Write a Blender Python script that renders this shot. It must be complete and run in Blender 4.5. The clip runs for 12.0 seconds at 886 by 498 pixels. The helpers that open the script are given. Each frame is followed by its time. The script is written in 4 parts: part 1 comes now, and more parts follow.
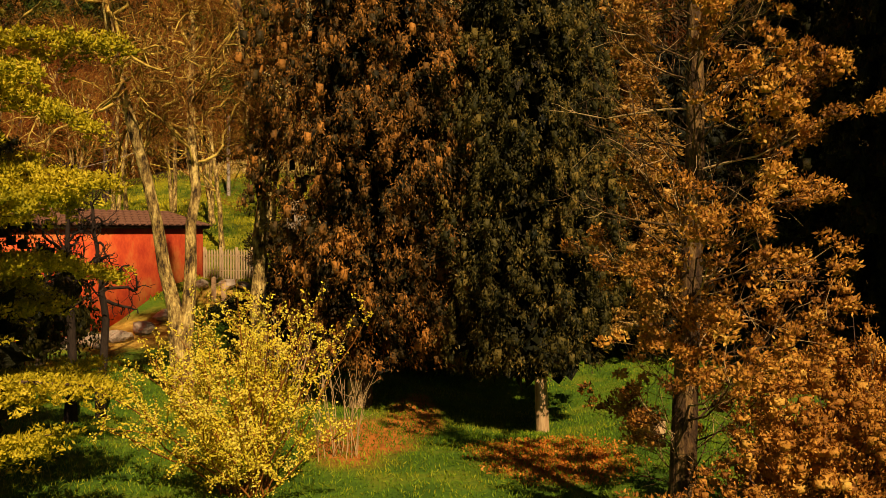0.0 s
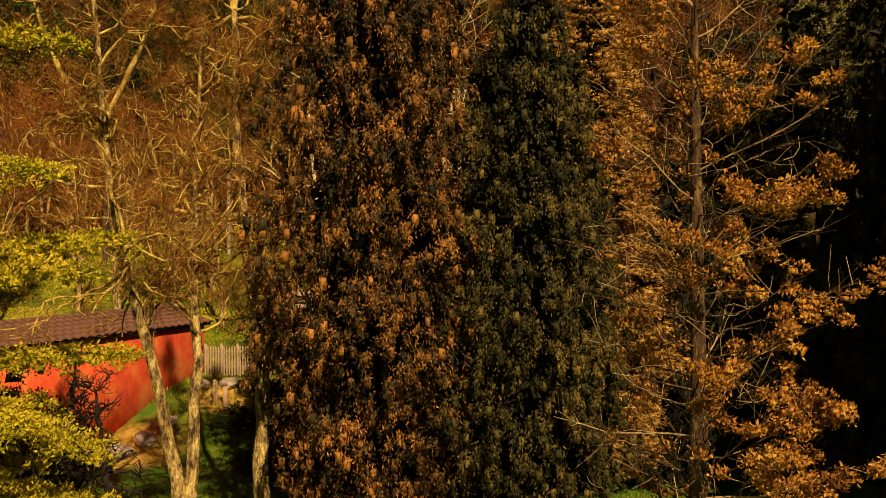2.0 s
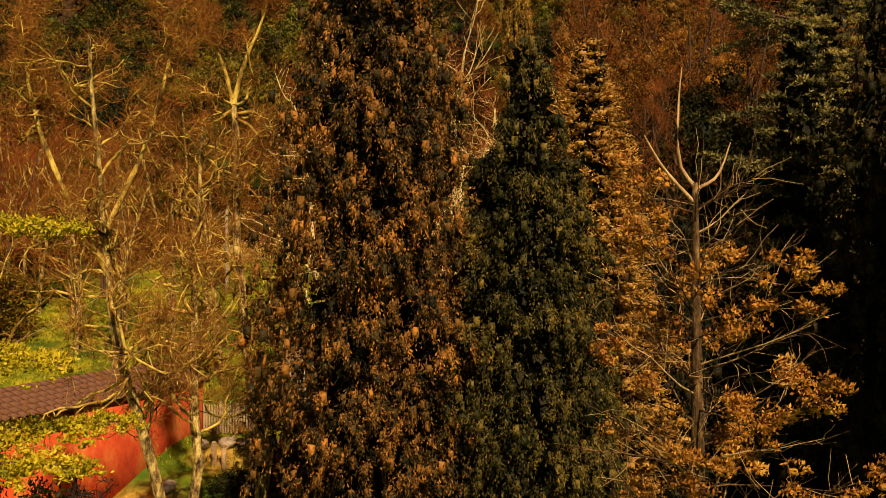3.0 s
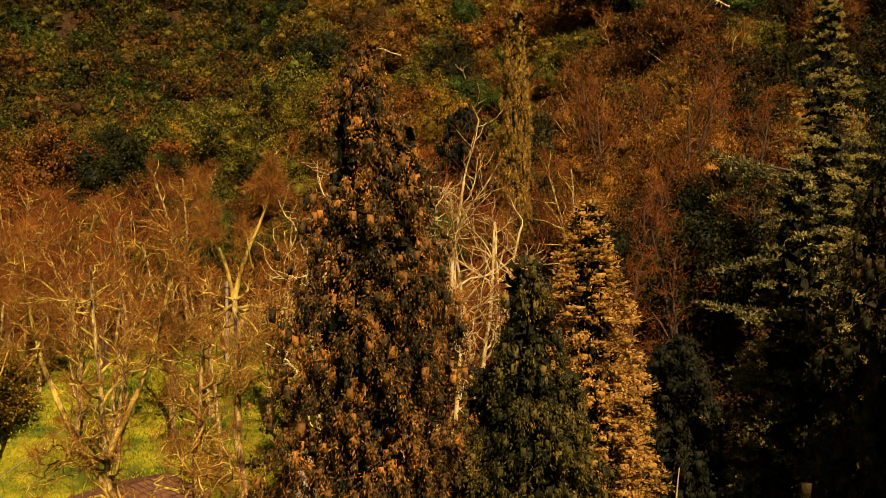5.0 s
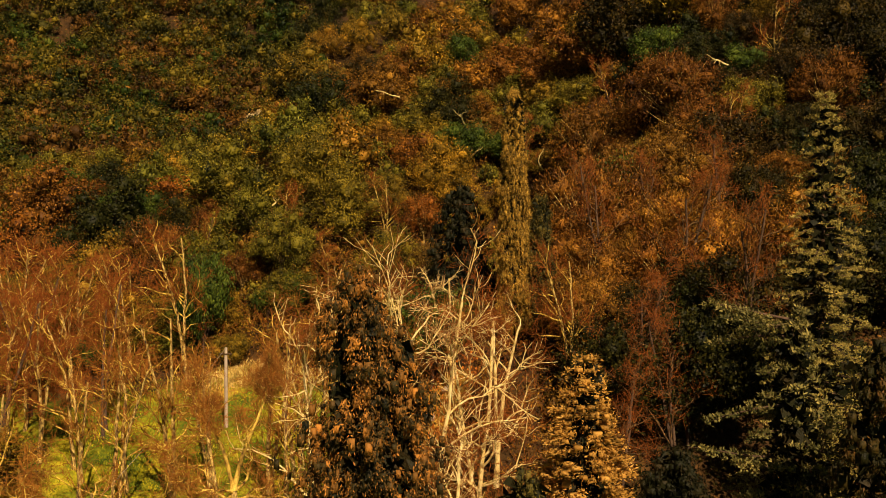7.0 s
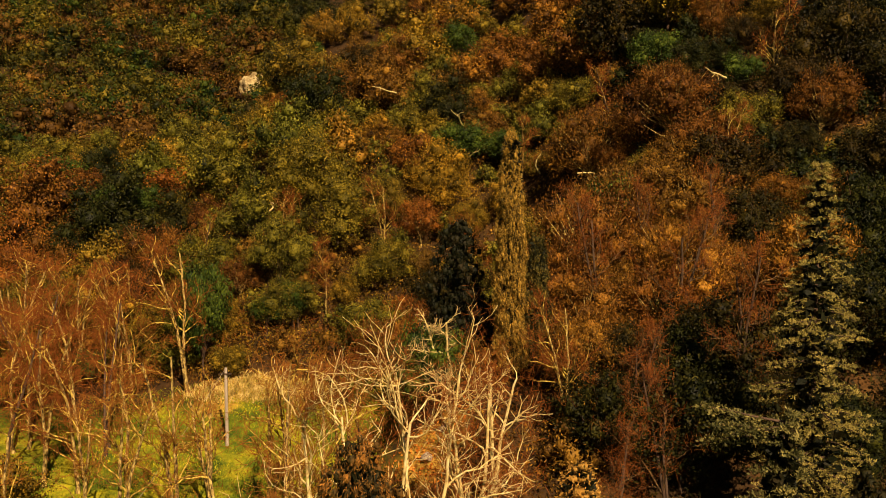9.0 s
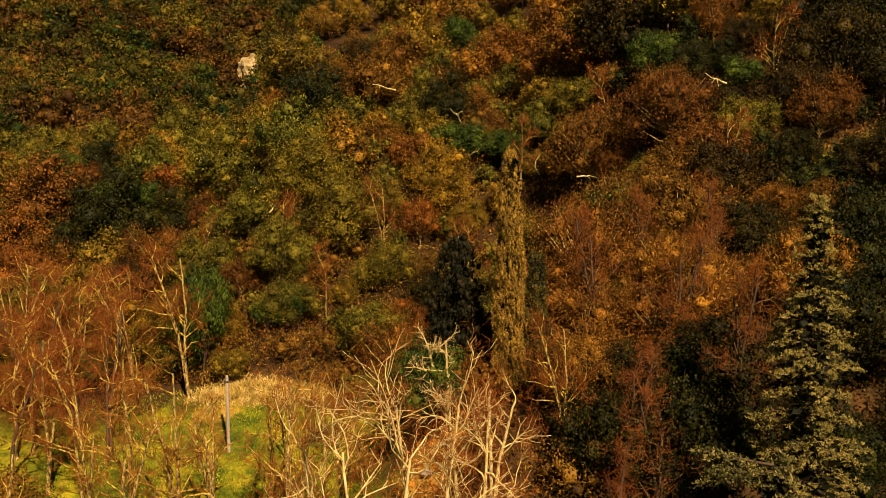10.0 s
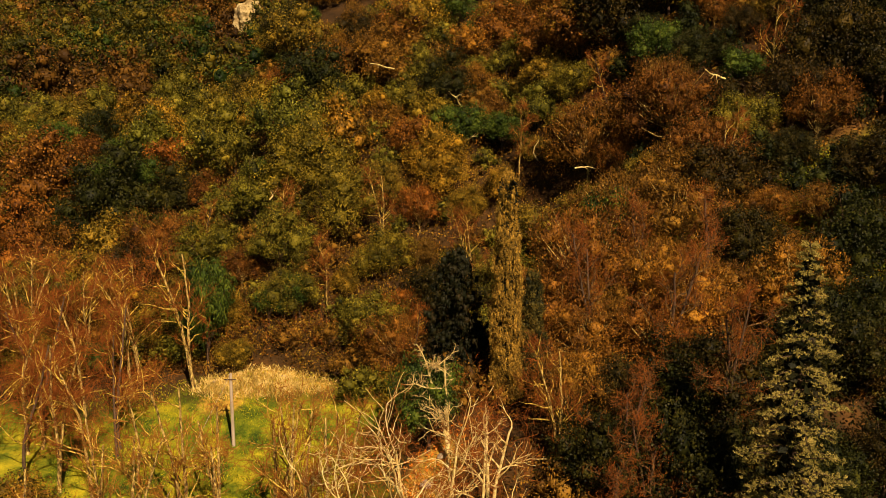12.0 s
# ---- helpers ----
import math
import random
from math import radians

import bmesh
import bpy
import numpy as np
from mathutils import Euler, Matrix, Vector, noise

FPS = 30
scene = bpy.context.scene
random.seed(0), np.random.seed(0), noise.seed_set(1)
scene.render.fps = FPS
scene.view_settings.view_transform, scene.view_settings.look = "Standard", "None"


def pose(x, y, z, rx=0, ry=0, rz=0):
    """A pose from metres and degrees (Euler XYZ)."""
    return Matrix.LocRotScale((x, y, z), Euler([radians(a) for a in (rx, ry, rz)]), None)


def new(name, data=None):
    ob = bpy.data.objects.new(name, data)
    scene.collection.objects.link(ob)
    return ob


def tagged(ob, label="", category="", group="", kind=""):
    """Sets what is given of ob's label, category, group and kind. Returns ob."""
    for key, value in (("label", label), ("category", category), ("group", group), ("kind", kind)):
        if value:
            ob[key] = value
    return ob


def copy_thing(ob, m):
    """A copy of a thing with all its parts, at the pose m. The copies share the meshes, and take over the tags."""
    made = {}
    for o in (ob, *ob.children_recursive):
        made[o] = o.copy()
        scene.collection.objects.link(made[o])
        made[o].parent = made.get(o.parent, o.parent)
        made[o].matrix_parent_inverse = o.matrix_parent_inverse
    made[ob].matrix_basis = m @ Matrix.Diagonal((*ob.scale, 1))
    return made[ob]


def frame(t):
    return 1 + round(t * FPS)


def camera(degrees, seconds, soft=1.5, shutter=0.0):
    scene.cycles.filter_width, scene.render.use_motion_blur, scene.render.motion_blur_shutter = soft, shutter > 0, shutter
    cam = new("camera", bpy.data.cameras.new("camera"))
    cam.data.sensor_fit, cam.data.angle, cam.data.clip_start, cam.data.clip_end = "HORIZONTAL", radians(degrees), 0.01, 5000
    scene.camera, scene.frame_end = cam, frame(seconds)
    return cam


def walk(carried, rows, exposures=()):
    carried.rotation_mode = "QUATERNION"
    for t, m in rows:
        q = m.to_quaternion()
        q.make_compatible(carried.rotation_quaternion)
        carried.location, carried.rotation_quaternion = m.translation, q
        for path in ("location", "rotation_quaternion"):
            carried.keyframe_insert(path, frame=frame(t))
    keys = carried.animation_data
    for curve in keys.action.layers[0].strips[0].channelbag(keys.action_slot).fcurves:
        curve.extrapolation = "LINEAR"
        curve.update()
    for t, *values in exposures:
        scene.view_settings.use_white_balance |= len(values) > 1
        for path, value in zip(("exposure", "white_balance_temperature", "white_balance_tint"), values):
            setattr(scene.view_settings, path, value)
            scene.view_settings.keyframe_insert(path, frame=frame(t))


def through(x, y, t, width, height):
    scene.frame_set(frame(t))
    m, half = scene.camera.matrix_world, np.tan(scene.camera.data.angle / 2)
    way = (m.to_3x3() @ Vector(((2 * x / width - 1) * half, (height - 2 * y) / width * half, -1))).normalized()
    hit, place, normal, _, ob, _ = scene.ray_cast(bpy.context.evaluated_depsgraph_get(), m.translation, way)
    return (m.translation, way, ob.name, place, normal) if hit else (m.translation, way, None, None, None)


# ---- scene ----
cam = camera(49.2, 12.0, 0.5)
PATH = [
    (0.0, pose(0.000, 0, 4.778, 89.00, 0.05, 0.27)),
    (0.5, pose(-0.020, 0, 5.750, 88.96, 0.05, 0.27)),
    (1.0, pose(-0.050, 0, 6.847, 88.91, 0.05, 0.26)),
    (1.5, pose(-0.070, 0, 8.084, 88.85, 0.05, 0.24)),
    (2.0, pose(-0.090, 0, 9.690, 88.78, 0.05, 0.20)),
    (2.5, pose(-0.120, 0, 11.050, 88.78, 0.05, 0.10)),
    (3.0, pose(-0.160, 0, 12.570, 88.73, 0.05, 0.03)),
    (3.5, pose(-0.165, 0, 14.020, 88.67, 0.05, 0.03)),
    (5.5, pose(-0.150, 0, 20.080, 88.48, 0.05, 0.00)),
    (6.0, pose(-0.140, 0, 21.560, 88.38, 0.05, -0.02)),
    (6.5, pose(-0.130, 0, 23.010, 88.17, 0.05, -0.04)),
    (7.0, pose(-0.125, 0, 24.750, 87.86, 0.05, -0.06)),
    (9.0, pose(-0.155, 0, 31.220, 84.35, 0.05, -0.25)),
    (9.5, pose(-0.160, 0, 32.650, 83.60, 0.05, -0.26)),
    (10.0, pose(-0.170, 0, 34.280, 82.64, 0.05, -0.30)),
    (10.5, pose(-0.165, 0, 35.750, 81.72, 0.05, -0.33)),
    (11.0, pose(-0.150, 0, 37.400, 80.53, 0.05, -0.33)),
    (11.5, pose(-0.135, 0, 38.920, 79.42, 0.05, -0.32)),
    (12.0, pose(-0.120, 0, 40.470, 78.28, 0.05, -0.34)),
]
walk(cam, PATH, [(0.0, 0.02, 7350, 16), (3.7, 0.16, 7350, 16), (6.0, 0.34, 7350, 16), (9.0, 0.40, 7350, 16), (12.0, 0.40, 7350, 16)])

# ---- world, sun, exposure ----
SUN_WAY = Vector((-0.34, 1.0, -1.0)).normalized()
world = bpy.data.worlds.new("sky")
scene.world = world
world.use_nodes = True
wn = world.node_tree.nodes
sky = wn.new("ShaderNodeTexSky")
sky.sky_type = "NISHITA"
sky.sun_disc = False
sky.sun_elevation = math.asin(-SUN_WAY.z)
sky.sun_rotation = math.atan2(-SUN_WAY.x, -SUN_WAY.y)
wn["Background"].inputs["Strength"].default_value = 0.03
sky.air_density, sky.dust_density, sky.ozone_density = 0.35, 0.1, 1.0
world.node_tree.links.new(sky.outputs[0], wn["Background"].inputs["Color"])
sun_data = bpy.data.lights.new("sun", "SUN")
sun_data.energy, sun_data.angle, sun_data.color = 5.0, radians(0.5), (1.0, 0.80, 0.66)
sun = new("sun", sun_data)
sun.matrix_world = Matrix.Translation((20, -40, 60)) @ SUN_WAY.to_track_quat("-Z", "Y").to_matrix().to_4x4()


# ---- materials ----
def nodes_of(name, rough=0.8):
    m = bpy.data.materials.new(name)
    m.use_nodes = True
    b = m.node_tree.nodes["Principled BSDF"]
    b.inputs["Roughness"].default_value = rough
    b.inputs["Specular IOR Level"].default_value = 0.2
    return m, m.node_tree.nodes, m.node_tree.links, b


def ramp(n, stops):
    r = n.new("ShaderNodeValToRGB")
    e = r.color_ramp.elements
    e[0].position, e[0].color = stops[0][0], (*stops[0][1], 1)
    e[1].position, e[1].color = stops[-1][0], (*stops[-1][1], 1)
    for p, c in stops[1:-1]:
        k = e.new(p)
        k.color = (*c, 1)
    return r


def mixed(n, l, fac, a, b, mode="MIX"):
    x = n.new("ShaderNodeMix")
    x.data_type, x.blend_type = "RGBA", mode
    if isinstance(fac, (int, float)):
        x.inputs[0].default_value = fac
    else:
        l.new(fac, x.inputs[0])
    for s, v in ((6, a), (7, b)):
        if isinstance(v, tuple):
            x.inputs[s].default_value = (*v, 1)
        else:
            l.new(v, x.inputs[s])
    return x.outputs[2]


def noised(n, l, scale, detail=4, rough=0.6, coord="Object"):
    t = n.new("ShaderNodeTexCoord")
    x = n.new("ShaderNodeTexNoise")
    x.inputs["Scale"].default_value, x.inputs["Detail"].default_value, x.inputs["Roughness"].default_value = scale, detail, rough
    l.new(t.outputs[coord], x.inputs["Vector"])
    return x.outputs["Fac"]


def leaf_mat(name, colours, patch=0.6, through=0.12, rough=0.5, per_tree=None, leafwise=0.5, grain=0.06, contrast=2.2):
    """Leaves: colour varies leaf by leaf, in patches over the crown, and from tree to tree where per_tree gives two tints."""
    m, n, l, b = nodes_of(name, rough)
    g = n.new("ShaderNodeNewGeometry")
    k = len(colours) - 1
    r = ramp(n, [(i / k, c) for i, c in enumerate(colours)])
    v = n.new("ShaderNodeMath")
    v.operation = "MULTIPLY_ADD"
    v.inputs[1].default_value = leafwise
    l.new(g.outputs["Random Per Island"], v.inputs[0])
    s = n.new("ShaderNodeMath")
    s.operation = "MULTIPLY_ADD"
    s.inputs[1].default_value, s.inputs[2].default_value = contrast, 0.5 - 0.5 * contrast - 0.5 * leafwise
    l.new(noised(n, l, patch, 3), s.inputs[0])
    l.new(s.outputs[0], v.inputs[2])
    l.new(v.outputs[0], r.inputs[0])
    col = r.outputs[0]
    if per_tree:
        o = n.new("ShaderNodeObjectInfo")
        t = ramp(n, [(i / (len(per_tree) - 1), c) for i, c in enumerate(per_tree)])
        l.new(o.outputs["Random"], t.inputs[0])
        col = mixed(n, l, 1.0, col, t.outputs[0], "MULTIPLY")
    b.inputs["Specular IOR Level"].default_value = 0.11
    bp = n.new("ShaderNodeBump")
    bp.inputs["Strength"].default_value, bp.inputs["Distance"].default_value = 1.0, grain * 0.6
    l.new(noised(n, l, 1 / grain, 2), bp.inputs["Height"])
    l.new(bp.outputs[0], b.inputs["Normal"])
    l.new(col, b.inputs["Base Color"])
    tr = n.new("ShaderNodeBsdfTranslucent")
    l.new(col, tr.inputs["Color"])
    mx = n.new("ShaderNodeMixShader")
    mx.inputs[0].default_value = through
    l.new(b.outputs[0], mx.inputs[1])
    l.new(tr.outputs[0], mx.inputs[2])
    l.new(mx.outputs[0], n["Material Output"].inputs["Surface"])
    return m


def rough_mat(name, stops, scale=3.0, stretch=(1, 1, 1), bump=0.4, fine=30.0, rough=0.9, stains=0.35):
    """Bark, plaster, stone, timber: noise at two scales, with relief."""
    m, n, l, b = nodes_of(name, rough)
    t = n.new("ShaderNodeTexCoord")
    mp = n.new("ShaderNodeMapping")
    mp.inputs["Scale"].default_value = stretch
    l.new(t.outputs["Object"], mp.inputs["Vector"])
    a = n.new("ShaderNodeTexNoise")
    a.inputs["Scale"].default_value, a.inputs["Detail"].default_value, a.inputs["Roughness"].default_value = scale, 6, 0.65
    l.new(mp.outputs[0], a.inputs["Vector"])
    f = n.new("ShaderNodeTexNoise")
    f.inputs["Scale"].default_value, f.inputs["Detail"].default_value = fine, 3
    l.new(mp.outputs[0], f.inputs["Vector"])
    r = ramp(n, stops)
    l.new(a.outputs["Fac"], r.inputs[0])
    bw = n.new("ShaderNodeRGBToBW")
    l.new(f.outputs["Color"], bw.inputs[0])
    gray = mixed(n, l, stains, r.outputs[0], bw.outputs[0], "OVERLAY")
    l.new(gray, b.inputs["Base Color"])
    bp = n.new("ShaderNodeBump")
    bp.inputs["Strength"].default_value, bp.inputs["Distance"].default_value = bump, 0.05
    sm = n.new("ShaderNodeMath")
    sm.operation = "ADD"
    l.new(a.outputs["Fac"], sm.inputs[0])
    l.new(f.outputs["Fac"], sm.inputs[1])
    l.new(sm.outputs[0], bp.inputs["Height"])
    l.new(bp.outputs[0], b.inputs["Normal"])
    return m


BARK_PALE = rough_mat("pale_bark", [(0.38, (0.050, 0.030, 0.012)), (0.49, (0.34, 0.22, 0.055)), (0.62, (0.82, 0.60, 0.16))], 6, (1, 1, 0.4), 1.0, 24, stains=0.7)
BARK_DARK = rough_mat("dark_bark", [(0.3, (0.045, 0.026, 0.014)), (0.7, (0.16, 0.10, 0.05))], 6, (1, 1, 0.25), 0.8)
BARK_SHADE = rough_mat("shaded_dark_bark", [(0.3, (0.016, 0.011, 0.006)), (0.7, (0.055, 0.036, 0.018))], 6, (1, 1, 0.25), 0.8)
BARK_UMBER = rough_mat("umber_bark", [(0.32, (0.026, 0.015, 0.007)), (0.5, (0.09, 0.050, 0.016)), (0.68, (0.34, 0.20, 0.055))], 8, (1, 1, 0.3), 0.8, stains=0.6)
BARK_LICHEN = rough_mat("lichened_bark", [(0.36, (0.060, 0.032, 0.009)), (0.48, (0.38, 0.24, 0.036)), (0.62, (0.82, 0.59, 0.10))], 3, (1, 1, 0.6), 0.6, 16, stains=0.5)
BARK_WHITE = rough_mat("bleached_bark", [(0.32, (0.24, 0.145, 0.040)), (0.47, (0.70, 0.52, 0.16)), (0.62, (0.88, 0.72, 0.30))], 3, (1, 1, 0.6), 0.5, 16, stains=0.4)
BARK_RED = rough_mat("fibrous_red_bark", [(0.3, (0.34, 0.18, 0.06)), (0.6, (0.68, 0.45, 0.18))], 8, (1, 1, 0.15), 0.8)
TWIG_BROWN = rough_mat("brown_twigs", [(0.3, (0.17, 0.060, 0.008)), (0.7, (0.42, 0.165, 0.020))], 2, bump=0.0)
TWIG_RUST = rough_mat("rust_twigs", [(0.3, (0.14, 0.037, 0.005)), (0.7, (0.34, 0.10, 0.012))], 0.5, bump=0.0)
TWIG_PALE = rough_mat("pale_twigs", [(0.3, (0.36, 0.22, 0.07)), (0.7, (0.68, 0.47, 0.18))], 2, bump=0.0)
THUJA_BROWN = leaf_mat("thuja_bronzed_sprays", [(0.012, 0.013, 0.004), (0.060, 0.042, 0.010), (0.23, 0.104, 0.018), (0.54, 0.225, 0.034)], 0.9, 0.10, contrast=2.2, leafwise=0.7)
THUJA_GREEN = leaf_mat("thuja_green_sprays", [(0.010, 0.013, 0.003), (0.036, 0.034, 0.007), (0.098, 0.080, 0.014), (0.24, 0.160, 0.026)], 0.9, 0.10, contrast=2.0, leafwise=0.7)
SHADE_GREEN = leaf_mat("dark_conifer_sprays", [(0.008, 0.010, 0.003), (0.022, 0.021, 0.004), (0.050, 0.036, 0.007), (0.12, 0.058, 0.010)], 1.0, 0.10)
ORANGE_FOLIAGE = leaf_mat("orange_dying_foliage", [(0.08, 0.034, 0.008), (0.34, 0.135, 0.020), (0.62, 0.285, 0.038), (0.80, 0.47, 0.075)], 1.2, 0.15)
GOLD_FOLIAGE = leaf_mat("golden_foliage", [(0.14, 0.085, 0.018), (0.44, 0.225, 0.035), (0.72, 0.42, 0.09)], 1.2, 0.10)
CEDAR_YELLOW = leaf_mat("yellow_green_needles", [(0.19, 0.185, 0.010), (0.52, 0.415, 0.018), (0.80, 0.61, 0.045)], 1.5, 0.10)
CEDAR_GREY = leaf_mat("grey_green_needles", [(0.09, 0.084, 0.020), (0.30, 0.245, 0.052), (0.56, 0.435, 0.105)], 1.0, 0.10)
CEDAR_SHADE = leaf_mat("dark_cedar_needles", [(0.030, 0.034, 0.009), (0.13, 0.12, 0.030), (0.42, 0.345, 0.088)], 1.0, 0.10)
SHADE_NEEDLES = leaf_mat("dark_needles", [(0.006, 0.009, 0.003), (0.017, 0.018, 0.005), (0.035, 0.025, 0.007)], 1.0, 0.10)
CYPRESS_LEAF = leaf_mat("cypress_scales", [(0.050, 0.034, 0.007), (0.32, 0.190, 0.028), (0.70, 0.41, 0.058)], 1.2, 0.10, leafwise=0.7, contrast=1.4)
SHRUB_YELLOW = leaf_mat("yellow_leaflets", [(0.62, 0.50, 0.025), (0.84, 0.68, 0.05), (0.90, 0.78, 0.12)], 2.0, 0.2)
DARK_SHADE_LEAF = leaf_mat("dark_holm_leaves", [(0.006, 0.008, 0.002), (0.022, 0.022, 0.004), (0.075, 0.062, 0.009)], 0.5, 0.10,
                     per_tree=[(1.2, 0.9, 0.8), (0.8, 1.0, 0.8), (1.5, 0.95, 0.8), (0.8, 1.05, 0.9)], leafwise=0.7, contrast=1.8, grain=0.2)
OAK_LEAF = leaf_mat("evergreen_oak_leaves", [(0.026, 0.026, 0.004), (0.155, 0.118, 0.011), (0.48, 0.335, 0.032)], 0.5, 0.10,
                    per_tree=[(1.3, 0.9, 0.9), (0.45, 0.64, 0.6), (1.05, 0.95, 0.8), (0.55, 0.78, 0.8), (1.45, 1.1, 0.9), (0.8, 0.78, 0.8)], leafwise=0.7, contrast=1.8, grain=0.2)
RUST_LEAF = leaf_mat("withered_oak_leaves", [(0.035, 0.016, 0.003), (0.20, 0.084, 0.010), (0.56, 0.245, 0.028)], 0.5, 0.10,
                     per_tree=[(1.0, 0.8, 0.8), (0.6, 0.75, 0.8), (1.1, 1.15, 1.0), (0.55, 0.5, 0.6), (1.0, 1.2, 1.0)], leafwise=0.7, contrast=1.8, grain=0.2)
FAR_OLIVE = leaf_mat("far_olive_leaves", [(0.008, 0.012, 0.002), (0.055, 0.052, 0.005), (0.22, 0.16, 0.013)], 0.10, 0.10, leafwise=0.7, contrast=2.2, grain=0.5)
FAR_GREEN = leaf_mat("far_green_leaves", [(0.004, 0.012, 0.002), (0.025, 0.046, 0.004), (0.095, 0.115, 0.010)], 0.10, 0.10, leafwise=0.7, contrast=2.2, grain=0.5)
FAR_RUST = leaf_mat("far_rust_leaves", [(0.016, 0.008, 0.002), (0.085, 0.042, 0.006), (0.27, 0.125, 0.016)], 0.10, 0.10, leafwise=0.7, contrast=2.2, grain=0.5)
GREEN_LEAF = leaf_mat("fresh_green_leaves", [(0.016, 0.028, 0.006), (0.040, 0.072, 0.008), (0.15, 0.19, 0.018)], 0.6, 0.10, leafwise=0.6, contrast=1.8, grain=0.2)
MEADOW_BLADE = leaf_mat("dry_meadow_blades", [(0.05, 0.125, 0.006), (0.28, 0.31, 0.012), (0.68, 0.56, 0.026)], 0.22, 0.10, contrast=3.6)
GRASS_BLADE = leaf_mat("grass_blades", [(0.045, 0.12, 0.006), (0.15, 0.27, 0.012), (0.42, 0.40, 0.022)], 0.35, 0.10)
STRAW = leaf_mat("bleached_straw", [(0.30, 0.21, 0.045), (0.66, 0.48, 0.12), (0.86, 0.68, 0.24)], 0.7, 0.10)
LITTER = leaf_mat("fallen_leaves", [(0.36, 0.10, 0.012), (0.70, 0.235, 0.025), (0.80, 0.37, 0.06)], 0.8, 0.10)
PLASTER_RED = rough_mat("red_plaster", [(0.3, (0.56, 0.040, 0.016)), (0.5, (0.86, 0.12, 0.028)), (0.68, (0.90, 0.30, 0.06))], 0.9, (1, 1, 0.6), 0.25, 14, 0.9, 0.3)
ROOF_TILE = rough_mat("old_clay_tile", [(0.3, (0.10, 0.045, 0.022)), (0.7, (0.26, 0.12, 0.055))], 3, bump=0.5)
TIMBER = rough_mat("weathered_timber", [(0.3, (0.30, 0.20, 0.08)), (0.7, (0.58, 0.43, 0.2))], 5, (1, 1, 0.15), 0.4)
CUT_WOOD = rough_mat("cut_wood", [(0.3, (0.50, 0.30, 0.11)), (0.7, (0.70, 0.48, 0.22))], 9, bump=0.3)
STONE = rough_mat("pale_stone", [(0.3, (0.28, 0.21, 0.11)), (0.7, (0.55, 0.44, 0.26))], 2, bump=0.8)
CLIFF_STONE = rough_mat("limestone_face", [(0.35, (0.22, 0.15, 0.05)), (0.65, (0.60, 0.48, 0.20))], 0.6, bump=0.9, fine=6)
POLE_WOOD = rough_mat("grey_pole_wood", [(0.3, (0.30, 0.24, 0.15)), (0.7, (0.52, 0.43, 0.28))], 4, (1, 1, 0.1), 0.3)


# ---- the lie of the land ----
LAND_A = ((-500, 0), (42, 0), (60, 4), (77, 7.7), (86, 11), (92, 15), (102, 25), (112, 33), (122, 39), (140, 48), (200, 78), (420, 200))
LAND_B = ((-500, 0), (42, 0), (48, 5), (58, 12.5), (62, 16), (72, 20), (80, 24.5), (92, 33), (105, 42), (130, 58), (200, 95), (420, 160))
LAND_C = ((-500, 0), (42, 0), (70, 6), (85, 9), (95, 11), (105, 15), (128, 25), (178, 31), (235, 40), (280, 45), (330, 72), (420, 165))


def step(v, a, b):
    t = np.clip((v - a) / (b - a), 0, 1)
    return t * t * (3 - 2 * t)


def land(x, y):
    x, y = np.asarray(x, float), np.asarray(y, float)
    a, b, c = (np.interp(y, *zip(*p)) for p in (LAND_A, LAND_B, LAND_C))
    mid = -4 + 18 * step(y, 64, 86)
    z = a + (b - a) * step(x, mid - 8, mid + 8)
    z = z + (c - z) * step(-x, 15, 32)
    z = z + 0.28 * np.clip(x - 15, 0, 60) * step(y, 55, 85)
    rough = 0.12 + 0.9 * step(y, 80, 100)
    z = z + rough * (np.sin(x * 0.31 + 1.3 * np.sin(y * 0.17)) + np.sin(y * 0.43 + x * 0.13)) * 0.5 * step(y, 44, 60)
    z = z + 1.5 * np.exp(-((x + 12.6) / 4.2) ** 2 - ((y - 46.5) / 5.5) ** 2)
    z = z - 0.85 * np.exp(-((x - 2) / 3.2) ** 2 - ((y - 28) / 5) ** 2)
    return z + 0.06 * np.sin(x * 0.9 + 2) * np.sin(y * 0.7)


def at_land(x, y, sink=0.0):
    return float(land(x, y)) - sink


# ---- mesh helpers ----
class Geo:
    """Collects vertices and quads."""

    def __init__(self):
        self.v, self.f, self.n = [], [], 0

    def add(self, v, f):
        v = np.asarray(v, float).reshape(-1, 3)
        self.v.append(v)
        self.f.append(np.asarray(f, int).reshape(-1, 4) + self.n)
        self.n += len(v)

    def mesh(self, name, mat, smooth=False):
        v, f = np.concatenate(self.v), np.concatenate(self.f)
        me = bpy.data.meshes.new(name)
        me.vertices.add(len(v))
        me.vertices.foreach_set("co", v.ravel())
        me.loops.add(f.size)
        me.loops.foreach_set("vertex_index", f.ravel())
        me.polygons.add(len(f))
        me.polygons.foreach_set("loop_start", np.arange(0, f.size, 4))
        me.polygons.foreach_set("loop_total", np.full(len(f), 4))
        if smooth:
            me.polygons.foreach_set("use_smooth", np.ones(len(f), bool))
        me.update(calc_edges=True)
        me.materials.append(mat)
        return me


def part(name, me, parent, label="", kind=""):
    ob = new(name, me)
    ob.parent = parent
    if kind:
        ob["kind"] = kind
    if label:
        ob["label"] = label
    return ob


def thing(name, x, y, z, label, category, group="", rz=0.0, kind=""):
    ob = new(name)
    ob.matrix_basis = pose(x, y, z, 0, 0, rz)
    return tagged(ob, label, category, group, kind)


def unit(a):
    return a / np.maximum(np.linalg.norm(a, axis=-1, keepdims=True), 1e-9)


